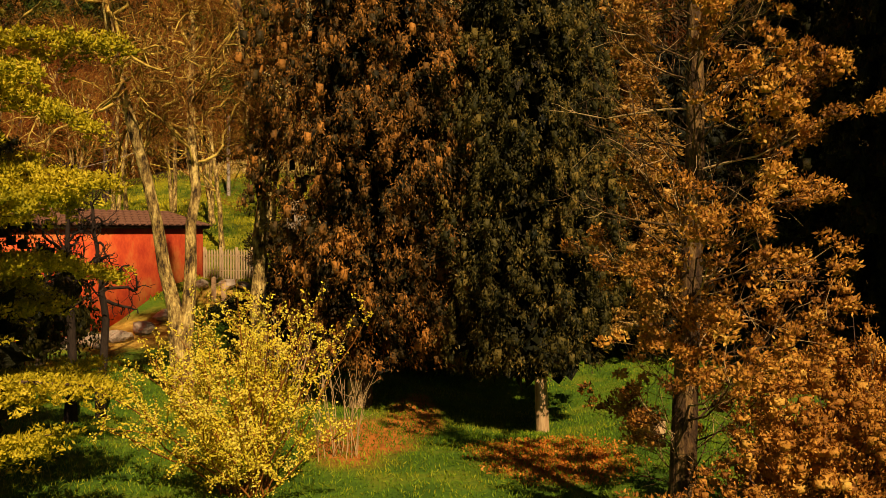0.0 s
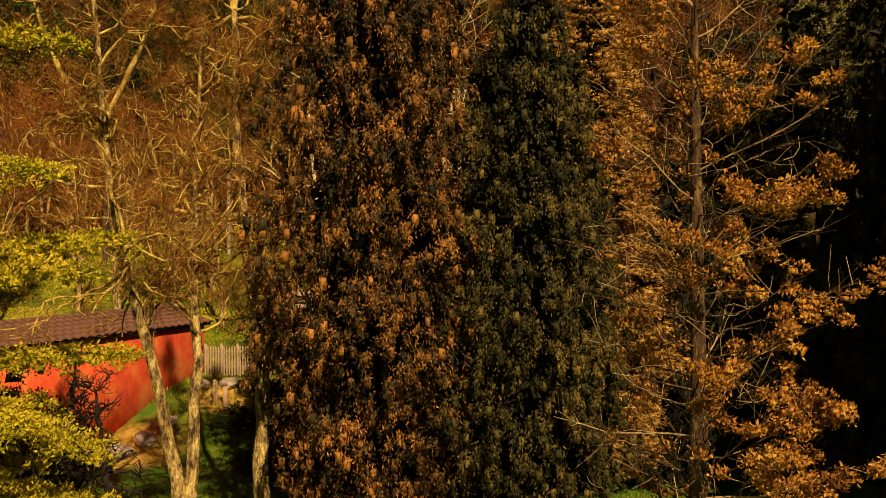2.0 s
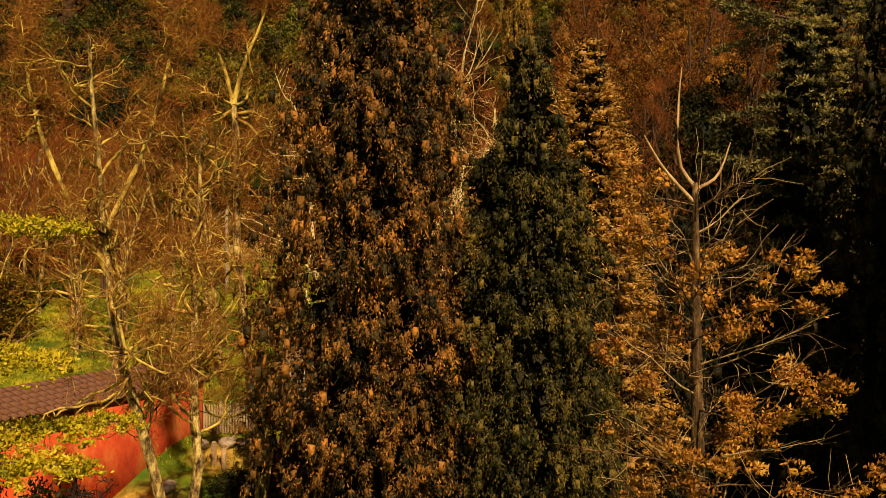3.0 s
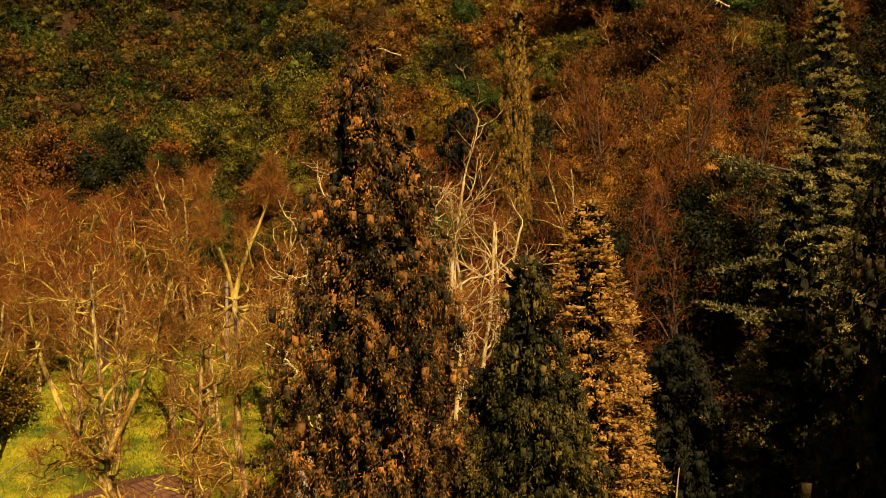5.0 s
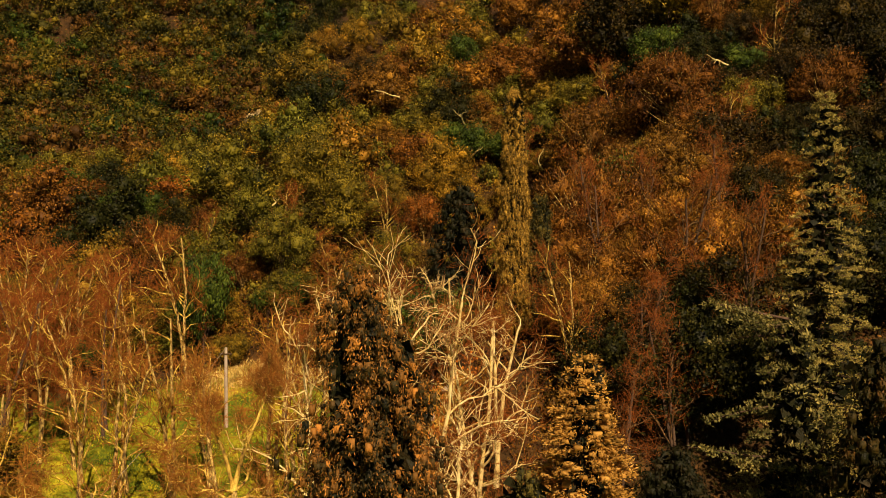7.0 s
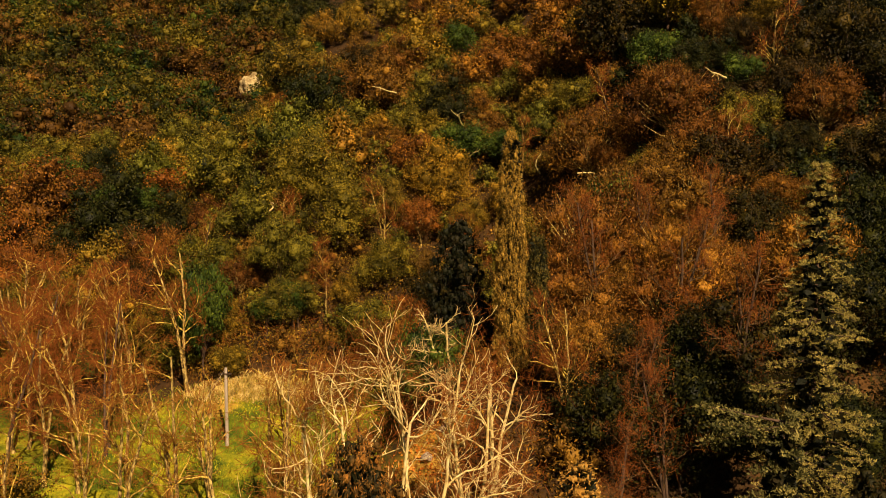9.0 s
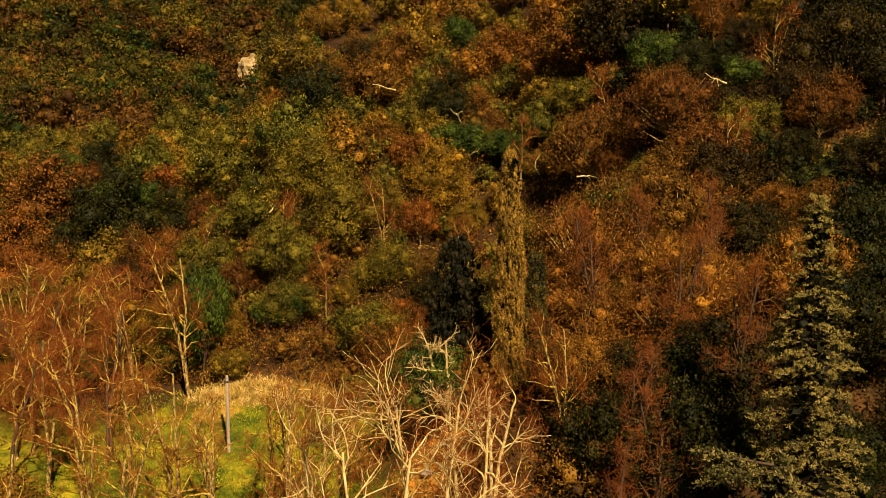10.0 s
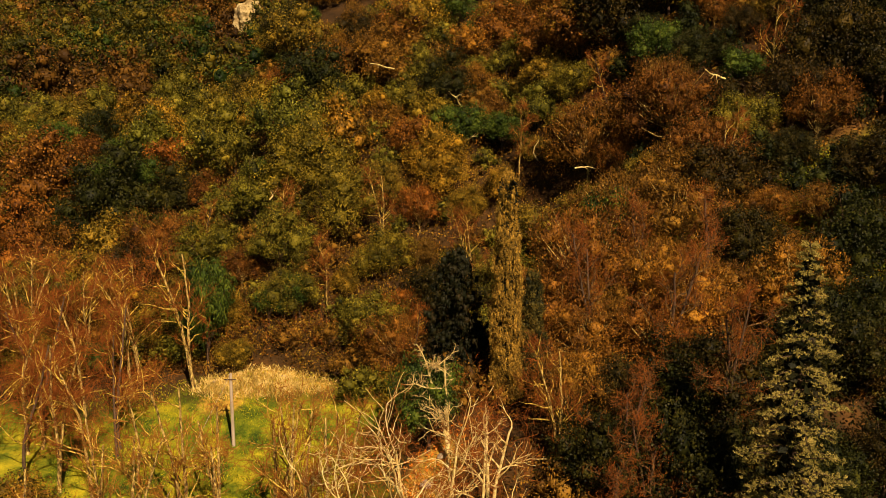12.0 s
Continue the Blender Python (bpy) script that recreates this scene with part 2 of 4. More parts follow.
def leaves(g, at, way, length, width, rng, fold=0.25, face=None):
    """One folded diamond leaf at each place, pointing along way; face: the direction that its upper side is turned to."""
    at, way = np.asarray(at, float), unit(np.asarray(way, float))
    side = unit(np.cross(way, rng.normal(size=at.shape) if face is None else face))
    nor = np.cross(way, side)
    L = (length * rng.uniform(0.7, 1.3, len(at)))[:, None]
    W = (width * rng.uniform(0.7, 1.3, len(at)))[:, None]
    v = np.stack([at, at + way * L * 0.5 + side * W * 0.5 + nor * W * fold, at + way * L, at + way * L * 0.5 - side * W * 0.5 + nor * W * fold], 1)
    g.add(v, np.arange(4 * len(at)))


def tube(g, pts, rad, sides=5):
    pts, rad = np.asarray(pts, float), np.asarray(rad, float)
    d = unit(np.gradient(pts, axis=0))
    ref = np.array([0.0, 0.0, 1.0]) if abs(d[0, 2]) < 0.8 else np.array([1.0, 0.0, 0.0])
    u = unit(np.cross(d, ref))
    w = np.cross(d, u)
    a = np.arange(sides) * 2 * math.pi / sides
    ring = pts[:, None] + rad[:, None, None] * (np.cos(a)[None, :, None] * u[:, None] + np.sin(a)[None, :, None] * w[:, None])
    n = len(pts)
    i = np.arange(n - 1)[:, None] * sides
    k = np.arange(sides)[None]
    f = np.stack([i + k, i + (k + 1) % sides, i + sides + (k + 1) % sides, i + sides + k], -1)
    g.add(ring, f)


def clumps(g, core, rng, at, out, radii, per, size, slim=0.45, hang=0.0, along=0.0, loose=0.35, heart=0.62):
    """Leafy clumps: leaves over the outer side of an ellipsoid at each place, turned outwards, round a dark heart.
    hang > 0 lets the leaves droop, < 0 rise; along lets them point away from the stem."""
    radii = np.asarray(radii, float)
    grow_by = rng.uniform(0.7, 1.25, (len(at), 1))
    m = np.repeat(np.arange(len(at)), per)
    o = unit(rng.normal(size=(len(m), 3)) + out[m] * 0.7)
    p = at[m] + o * radii * grow_by[m] * rng.uniform(0.7, 1.12, (len(m), 1))
    way = rng.normal(size=o.shape) * 0.6 + np.array([0, 0, -1.0]) * hang + out[m] * along
    leaves(g, p, way, size, size * slim, rng, 0.2, o + rng.normal(size=o.shape) * loose)
    if core is not None:
        c = np.array([(-1, -1, -1), (1, -1, -1), (1, 1, -1), (-1, 1, -1), (-1, -1, 1), (1, -1, 1), (1, 1, 1), (-1, 1, 1)]) * 0.577 * heart
        v = at[:, None] + c[None] * (radii * grow_by)[:, None] * rng.uniform(0.75, 1.2, (len(at), 8, 1))
        f = np.array([(0, 3, 2, 1), (4, 5, 6, 7), (0, 1, 5, 4), (1, 2, 6, 5), (2, 3, 7, 6), (3, 0, 4, 7)])
        core.add(v, (np.arange(len(at))[:, None, None] * 8 + f[None]))


def lobes(g, rng, centres, radii, count, size, slim, squash=0.85, loose=0.4, rise=0.0, core=0.54, rings=5, sides=7, ragged=0.16):
    """A crown of rounded lobes: a lumpy heart in each, leaves over its outer side. count: leaves per square metre of lobe."""
    centres, radii = np.asarray(centres, float), np.asarray(radii, float)
    sq = np.array([1, 1, squash])
    a = np.linspace(0, 2 * math.pi, sides, endpoint=False)
    e = np.linspace(-1.35, 1.45, rings)
    ball = np.stack([np.cos(e)[:, None] * np.cos(a), np.cos(e)[:, None] * np.sin(a), np.sin(e)[:, None] + 0 * a], -1).reshape(-1, 3)
    i, k = np.arange(rings - 1)[:, None] * sides, np.arange(sides)[None]
    quads = np.stack([i + k, i + (k + 1) % sides, i + sides + (k + 1) % sides, i + sides + k], -1).reshape(-1, 4)
    for j, (c, r) in enumerate(zip(centres, radii)):
        if core:
            g.add(c + ball * sq * r * core * rng.uniform(0.55, 1.25, (len(ball), 1)), quads)
        n = int(count * 4 * math.pi * r * r)
        o = unit(rng.normal(size=(n, 3)))
        w = 1 + 0.24 * np.sin(o[:, 0] * 5.4 + j) * np.sin(o[:, 1] * 6 + 2 * j) + 0.2 * np.sin(o[:, 2] * 8 + o[:, 0] * 5 + j)
        p = c + o * sq * r * (w * (1 + rng.normal(size=n) * ragged * 0.6 - ragged * 0.3))[:, None]
        away = np.linalg.norm((p[:, None] - centres[None]) / sq, axis=2) / radii[None]
        away[:, j] = 9
        ok = (away.min(axis=1) > 0.82) if len(radii) > 1 else np.ones(n, bool)
        p, o = p[ok], o[ok]
        way = rng.normal(size=o.shape) * 0.6 + o * 0.35 + np.array([0, 0, rise])
        leaves(g, p, way, size, size * slim, rng, 0.2, o + rng.normal(size=o.shape) * loose)


def box(g, lo, hi):
    x0, y0, z0 = lo
    x1, y1, z1 = hi
    v = [(x0, y0, z0), (x1, y0, z0), (x1, y1, z0), (x0, y1, z0), (x0, y0, z1), (x1, y0, z1), (x1, y1, z1), (x0, y1, z1)]
    g.add(v, [(0, 3, 2, 1), (4, 5, 6, 7), (0, 1, 5, 4), (1, 2, 6, 5), (2, 3, 7, 6), (3, 0, 4, 7)])


def curve_path(rng, start, way, length, wobble, lift, n=5):
    """A wandering path that starts along way and bends up (lift > 0) or droops."""
    pts, p, d = [np.array(start, float)], np.array(start, float), unit(np.array(way, float))
    for _ in range(n - 1):
        d = unit(d + rng.normal(size=3) * wobble + np.array([0, 0, lift]) / n)
        p = p + d * length / (n - 1)
        pts.append(p)
    return np.array(pts)


def grow(rng, pts, rad, levels, out, lv=0):
    """Branches off a path, level by level. out[level] takes (path, radii)."""
    spec = levels[lv]
    seg = np.linalg.norm(np.diff(pts, axis=0), axis=1)
    total = seg.sum()
    for _ in range(max(3, round(spec["n"] * min(1.0, total / 13))) if lv == 0 else spec["n"]):
        s = rng.uniform(spec.get("from", 0.25), 1.0)
        k = s * (len(pts) - 1)
        i = min(int(k), len(pts) - 2)
        p = pts[i] + (pts[i + 1] - pts[i]) * (k - i)
        d = unit(pts[i + 1] - pts[i])
        side = unit(np.cross(d, rng.normal(size=3)))
        ang = radians(rng.uniform(*spec["angle"]))
        way = d * math.cos(ang) + side * math.sin(ang)
        L = total * spec["len"] * rng.uniform(0.6, 1.25) * (1.15 - 0.6 * s)
        r0 = min(np.interp(k, np.arange(len(rad)), rad) * 0.75, spec["r"]) * rng.uniform(0.7, 1.0)
        path = curve_path(rng, p, way, L, spec.get("wobble", 0.25), spec.get("lift", 0.3), spec.get("pts", 4))
        rr = np.linspace(r0, max(r0 * 0.3, spec.get("tip", 0.006)), len(path))
        out.setdefault(lv, []).append((path, rr))
        if lv + 1 < len(levels):
            grow(rng, path, rr, levels, out, lv + 1)


def spline(ctrl, n):
    """A smooth path through a few control places."""
    c = np.array(ctrl, float)
    t = np.linspace(0, len(c) - 1, n)
    out = []
    for x in t:
        i = min(int(x), len(c) - 2)
        u = x - i
        p0, p1, p2, p3 = c[max(i - 1, 0)], c[i], c[i + 1], c[min(i + 2, len(c) - 1)]
        out.append(0.5 * (2 * p1 + (p2 - p0) * u + (2 * p0 - 5 * p1 + 4 * p2 - p3) * u * u + (3 * p1 - p0 - 3 * p2 + p3) * u ** 3))
    return np.array(out)


# ---- ground ----
def ground_material():
    m, n, l, b = nodes_of("grass_and_forest_floor", 0.95)
    t = n.new("ShaderNodeTexCoord")
    grass = ramp(n, [(0.3, (0.026, 0.075, 0.004)), (0.5, (0.080, 0.165, 0.007)), (0.72, (0.24, 0.25, 0.014))])
    l.new(noised(n, l, 0.5, 8, 0.7), grass.inputs[0])
    dry = ramp(n, [(0.36, (0.025, 0.055, 0.003)), (0.48, (0.13, 0.16, 0.007)), (0.64, (0.46, 0.39, 0.018))])
    l.new(noised(n, l, 0.3, 8, 0.7), dry.inputs[0])
    earth = ramp(n, [(0.3, (0.018, 0.011, 0.003)), (0.55, (0.06, 0.030, 0.006)), (0.75, (0.17, 0.075, 0.014))])
    l.new(noised(n, l, 0.35, 8, 0.7), earth.inputs[0])
    leafy = ramp(n, [(0.3, (0.24, 0.070, 0.010)), (0.55, (0.60, 0.20, 0.024)), (0.75, (0.72, 0.35, 0.06))])
    l.new(noised(n, l, 3.0, 6, 0.7), leafy.inputs[0])
    sep = n.new("ShaderNodeSeparateXYZ")
    l.new(t.outputs["Object"], sep.inputs[0])

    def edge(src, a, b2, wob, scale):
        w = n.new("ShaderNodeMath")
        w.operation = "MULTIPLY_ADD"
        w.inputs[1].default_value = wob
        l.new(noised(n, l, scale, 4), w.inputs[0])
        l.new(src, w.inputs[2])
        r = n.new("ShaderNodeMapRange")
        r.interpolation_type = "SMOOTHSTEP"
        r.inputs["From Min"].default_value, r.inputs["From Max"].default_value = a, b2
        l.new(w.outputs[0], r.inputs["Value"])
        return r.outputs[0]

    def near(x, y, sx, sy, r0, r1):
        mp = n.new("ShaderNodeMapping")
        mp.inputs["Location"].default_value = (-x / sx, -y / sy, 0)
        mp.inputs["Scale"].default_value = (1 / sx, 1 / sy, 0)
        l.new(t.outputs["Object"], mp.inputs["Vector"])
        ln = n.new("ShaderNodeVectorMath")
        ln.operation = "LENGTH"
        l.new(mp.outputs[0], ln.inputs[0])
        return edge(ln.outputs["Value"], r1, r0, 0.7, 0.9)

    col = mixed(n, l, edge(sep.outputs["Y"], 84, 88, 6, 0.2), mixed(n, l, edge(sep.outputs["Y"], 44, 50, 4, 0.3), grass.outputs[0], dry.outputs[0]), earth.outputs[0])
    col = mixed(n, l, near(6, 62, 13, 16, 0.9, 1.4), col, earth.outputs[0])
    col = mixed(n, l, near(22, 54, 17, 24, 0.9, 1.3), col, earth.outputs[0])
    bank = ramp(n, [(0.35, (0.14, 0.10, 0.010)), (0.5, (0.46, 0.27, 0.035)), (0.7, (0.70, 0.46, 0.08))])
    l.new(noised(n, l, 1.2, 8, 0.7), bank.inputs[0])
    for x, y, sx, sy in ((-16.0, 84.6, 7.0, 2.0), (-19.5, 82.0, 2.2, 1.6), (-0.6, 60.3, 2.4, 2.2), (9.2, 60.0, 1.6, 1.6), (-4.5, 52.0, 2.0, 2.0), (-13.6, 40.4, 2.6, 3.0), (-10.6, 45.0, 1.6, 1.4)):
        col = mixed(n, l, near(x, y, sx, sy, 0.9, 1.5), col, bank.outputs[0])
    for x, y, sx, sy in ((2.3, 21.3, 1.7, 3.0), (-2.0, 22.5, 1.3, 3.2), (-0.9, 26.5, 0.8, 4.0)):
        col = mixed(n, l, near(x, y, sx, sy, 0.9, 1.5), col, leafy.outputs[0])
    l.new(col, b.inputs["Base Color"])
    bp = n.new("ShaderNodeBump")
    bp.inputs["Strength"].default_value, bp.inputs["Distance"].default_value = 0.6, 0.15
    l.new(noised(n, l, 6, 6), bp.inputs["Height"])
    l.new(bp.outputs[0], b.inputs["Normal"])
    return m


def grid_land():
    xs = np.unique(np.r_[np.linspace(-600, -120, 17), np.linspace(-120, -40, 33), np.linspace(-40, 50, 121), np.linspace(50, 140, 31), np.linspace(140, 600, 16)])
    ys = np.unique(np.r_[np.linspace(-500, -20, 13), np.linspace(-20, 10, 11), np.linspace(10, 60, 84), np.linspace(60, 150, 121), np.linspace(150, 420, 60)])
    X, Y = np.meshgrid(xs, ys)
    g = Geo()
    w = len(xs)
    i = (np.arange(len(ys) - 1)[:, None] * w + np.arange(w - 1)[None]).ravel()
    g.add(np.stack([X, Y, land(X, Y)], -1), np.stack([i, i + 1, i + w + 1, i + w], -1))
    return g.mesh("ground", ground_material(), True)


tagged(new("ground", grid_land()), "grassy valley floor rising into a wooded hillside of brown earth", "ground", kind="structure")


# ---- conifers with hanging scale sprays ----
def scale_conifer(name, x, y, spires, mat, label, tufts, per=50, size=0.11, droop=1.0, low=1.6, seed=1, trunk_r=0.28,
                  bark=BARK_DARK, trunk_at=(0, 0), group="", category="conifer tree", bulge=0.4, spread=0.24, tall=0.42, ztrunk=0.8, carve=0.12, slim=0.34, along=0.25, fat=1.0, sunk=0.72):
    """A dense conifer. spires: (dx, dy, top, radius, power)."""
    rng = np.random.default_rng(seed)
    z0 = at_land(x, y)
    tree = thing(name, x, y, z0, label, category, group)
    g = Geo()
    top = max(s[2] for s in spires)
    tube(g, spline([(*trunk_at, -0.3), (trunk_at[0] * 0.9, trunk_at[1] * 0.9, 0.25), (trunk_at[0] * 0.5, trunk_at[1] * 0.5, top * 0.4), (spires[0][0], spires[0][1], top * ztrunk)], 14),
         np.r_[trunk_r * 1.5, np.linspace(trunk_r, 0.05, 13)], 10)
    part("trunk", g.mesh("trunk", bark, True), tree)
    g, inner = Geo(), Geo()
    weight = np.array([s[2] * s[3] for s in spires])
    for (dx, dy, tp, r, power), share in zip(spires, weight / weight.sum()):
        n = int(tufts * share)
        z = low + (tp - low) * rng.uniform(0, 1, 4 * n)
        u = (z - low) / (tp - low)
        prof = np.clip(fat * (1 - u) ** power, 0, 1) * (1 - bulge * np.exp(-u * 9))
        z, prof = z[keep := rng.uniform(0, 1, 4 * n) < prof + 0.05][:n], prof[keep][:n]
        a = rng.uniform(0, 2 * math.pi, len(z))
        lump = 1 + 0.12 * np.sin(3 * a + z * 1.7) + 0.10 * np.sin(5 * a - z * 2.9 + dx)
        rr = r * prof * lump * (0.68 + 0.37 * rng.uniform(0, 1, len(z)) ** 0.7)
        out = np.stack([np.cos(a), np.sin(a), np.zeros(len(a))], -1)
        arc = a * r
        hollow = np.sin(arc * 2.3 + 1.9 * np.sin(z * 1.3 + dx)) * np.sin(z * 2.1 + 2.2 * np.sin(arc * 1.1)) < -carve
        rr = np.where(hollow, rr * sunk, rr)
        c = out * rr[:, None] + np.stack([np.full(len(z), dx), np.full(len(z), dy), z], -1)
        clumps(g, g, rng, c, out, (spread, spread, tall), per, size, slim, droop, along)
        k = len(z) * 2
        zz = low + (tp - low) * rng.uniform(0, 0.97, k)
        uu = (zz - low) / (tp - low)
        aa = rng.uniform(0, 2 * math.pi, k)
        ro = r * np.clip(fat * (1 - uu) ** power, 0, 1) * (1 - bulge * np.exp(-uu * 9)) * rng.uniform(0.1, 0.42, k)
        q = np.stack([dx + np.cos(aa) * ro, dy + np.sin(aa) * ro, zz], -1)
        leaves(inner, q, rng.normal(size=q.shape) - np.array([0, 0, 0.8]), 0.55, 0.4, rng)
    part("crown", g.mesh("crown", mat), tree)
    part("inner_foliage", inner.mesh("inner_foliage", SHADE_NEEDLES), tree, "near-black leaf sheets standing in for inner shade")
    return tree


# ---- cedars with level branches ----
def cedar(name, x, y, height, reach, mat, label, seed, branches=46, low=1.0, tuft=0.13, step_len=0.16, power=0.8, trunk_r=0.26, aims=(), lift=-0.25,
          needles=12, size=0.09, bark=BARK_DARK, group="", lead=0.0, gap=0.1, fan=0.36, thick=0.05, shade=8):
    """aims: (height, azimuth in degrees, length) of single branches that are placed one by one."""
    rng = np.random.default_rng(seed)
    tree = thing(name, x, y, at_land(x, y), label, "cedar tree", group)
    g = Geo()
    axis = spline([(0, 0, -0.3), (0.05, 0, height * 0.3), (lead * 0.5, 0.06, height * 0.65), (lead, 0, height)], 16)
    tube(g, axis, np.r_[trunk_r * 1.4, np.linspace(trunk_r, 0.02, 15)], 9)
    part("trunk", g.mesh("trunk", bark, True), tree)
    crown, inner = Geo(), Geo()
    todo = [(h, radians(a), L) for h, a, L in aims]
    for i in range(branches):
        u = ((i + rng.uniform(0, 1)) / branches) ** 0.9
        h = low + (height - low) * u
        todo.append((h, i * 2.4 + rng.uniform(-0.5, 0.5), reach * (1 - u) ** power * rng.uniform(0.7, 1.1) + 0.25))
    at, way = [], []
    for h, a, L in todo:
        base = np.array([np.interp(h, axis[:, 2], axis[:, 0]), 0, h])
        d = np.array([math.cos(a), math.sin(a), rng.uniform(0.05, 0.25)])
        p = curve_path(rng, base, d, L, 0.07, lift, 6)
        wood = Geo()
        tube(wood, p, np.linspace(0.025 + 0.012 * L, 0.008, 6), 5)
        part("branch", wood.mesh("branch", bark, True), tree)
        side = np.array([-math.sin(a), math.cos(a), 0])
        m = max(5, int(L / gap))
        for j in range(m):
            s = 0.18 + 0.82 * (j + rng.uniform(0, 1)) / m
            k = s * 5
            q = p[min(int(k), 4)] + (p[min(int(k), 4) + 1] - p[min(int(k), 4)]) * (k - min(int(k), 4))
            sl = (0.25 + fan * L * (1 - s) ** 0.6) * rng.uniform(0.5, 1.1)
            sd = unit(side * (1 if j % 2 else -1) + d * rng.uniform(0.5, 1.2) + np.array([0, 0, rng.uniform(-0.3, 0.05)]))
            c = max(2, int(sl / step_len))
            t = (np.arange(c) + 0.6) / c
            pts = q + sd * sl * t[:, None] + np.array([0, 0, -0.22 * sl]) * (t ** 2)[:, None]
            at.append(pts + rng.normal(size=pts.shape) * thick)
            way.append(np.repeat(sd[None], c, 0))
    at, way = np.concatenate(at), np.concatenate(way)
    clumps(crown, crown, rng, at, way * 0.4 + np.array([0, 0, 0.6]), (tuft, tuft, tuft * 0.55), needles, size, 0.4, -0.1, 0.7, 0.45, 0.5)
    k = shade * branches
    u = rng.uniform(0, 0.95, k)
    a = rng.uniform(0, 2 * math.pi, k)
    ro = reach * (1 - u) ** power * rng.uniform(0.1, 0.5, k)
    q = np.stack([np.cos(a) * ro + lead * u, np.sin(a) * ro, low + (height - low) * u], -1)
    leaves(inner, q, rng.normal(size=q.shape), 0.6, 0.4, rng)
    part("inner_foliage", inner.mesh("inner_foliage", SHADE_NEEDLES), tree, "near-black leaf sheets standing in for inner shade")
    part("crown", crown.mesh("crown", mat), tree)
    return tree


# ---- bare broadleaf trees ----
def bare_tree(name, x, y, stems, levels, label, seed, bark=BARK_PALE, twig=TWIG_BROWN, group="", fine=0, fine_len=0.5, fine_w=0.012, sides=8, category="bare tree", limb_bark=None):
    """stems: lists of (control places, base radius, tip radius), local to the foot."""
    rng = np.random.default_rng(seed)
    tree = thing(name, x, y, at_land(x, y), label, category, group)
    out = {}
    for ctrl, r0, r1 in stems:
        p = spline(ctrl, 16)
        p[1:-1] += rng.normal(size=(14, 3)) * r0 * 0.16
        r = np.linspace(r0, r1, 16) * (1 + 0.5 * np.exp(-np.arange(16) * 1.1))
        g = Geo()
        tube(g, p, r * rng.uniform(0.92, 1.08, 16), sides)
        part("trunk", g.mesh("trunk", bark if ctrl[0][2] < 1 else limb_bark or bark, True), tree)
        grow(rng, p, r, levels, out)
    for p, r in out[0]:
        g = Geo()
        tube(g, p, r, 6)
        part("limb", g.mesh("limb", limb_bark or bark, True), tree)
    g = Geo()
    for p, r in out[1]:
        tube(g, p, r, 4)
    part("branchwork", g.mesh("branchwork", twig if limb_bark is BARK_LICHEN and len(group) > 0 else limb_bark or bark, True), tree, "", "stuff")
    g = Geo()
    for lv in sorted(out)[2:]:
        for p, r in out[lv]:
            tube(g, p, r, 3)
    if fine:
        ends = np.concatenate([p for p, r in out[max(out)]])
        at = ends[rng.integers(0, len(ends), fine)]
        leaves(g, at, rng.normal(size=at.shape) + np.array([0, 0, 0.5]), fine_len, fine_w, rng, 0)
    part("twigwork", g.mesh("twigwork", twig), tree, "", "stuff")
    return tree


def lobe_plan(rng, radius, height, n, flat=0.85):
    """Centres and radii of the lobes of an uneven crown."""
    a = np.arange(n) * 2.4 + rng.uniform(0, 6.3) + rng.uniform(-0.5, 0.5, n)
    up = np.linspace(-0.5, 0.92, n) + rng.uniform(-0.2, 0.2, n)
    flat_r = np.sqrt(np.clip(1 - up * up, 0.05, 1))
    d = np.stack([np.cos(a) * flat_r, np.sin(a) * flat_r, up], -1) * rng.uniform(0.45, 0.92, (n, 1)) * radius * np.array([1, 1, flat])
    c = np.concatenate([[(0, 0, 0)], d]) + np.array([0, 0, height])
    return c, np.r_[radius * 0.6, radius * rng.uniform(0.2, 0.42, n)]


def broadleaf_tree(name, radius, height, n, count, size, mat, label, seed, group, bark=BARK_DARK, slim=0.75, rise=0.0, core=0.56, category="oak tree", ragged=0.17, wood=18, rings=5):
    """A leafy hillside tree: forked trunk, limbs to the lobes, crown of rounded lobes."""
    rng = np.random.default_rng(seed)
    tree = tagged(new(name), label, category, group)
    c, r = lobe_plan(rng, radius, height, n)
    g = Geo()
    lobes(g, rng, c, r, count, size, slim, rise=rise, core=core, ragged=ragged, rings=rings)
    w = Geo()
    tube(w, spline([(0, 0, -0.8), (rng.uniform(-0.2, 0.2), 0.1, height * 0.3), (rng.uniform(-0.4, 0.4), 0, height * 0.8)], 6), np.linspace(0.17, 0.07, 6), 6)
    part("trunk", w.mesh("trunk", bark, True), tree)
    w = Geo()
    for k in range(wood):
        j = k % len(c)
        q = c[j] + unit(rng.normal(size=3) + np.array([0, -0.3, 0.6])) * r[j] * rng.uniform(0.8, 1.12)
        s = np.array([0, 0, height * rng.uniform(0.25, 0.7)])
        tube(w, [s, (s + q) / 2 + rng.normal(size=3) * 0.2, q], [0.06, 0.045, 0.015], 3)
    part("branchwork", w.mesh("branchwork", bark), tree, "", "stuff")
    part("crown", g.mesh("crown", mat), tree)
    return tree


# ---- the near trees ----
LV_NEAR = [dict(n=38, angle=(45, 92), len=0.25, r=0.060, wobble=0.42, lift=0.2, pts=10, tip=0.012, **{"from": 0.42}),
           dict(n=9, angle=(35, 85), len=0.45, r=0.020, wobble=0.42, lift=0.2, pts=6, tip=0.007),
           dict(n=8, angle=(30, 80), len=0.5, r=0.011, wobble=0.36, lift=0.1, pts=4, tip=0.004)]

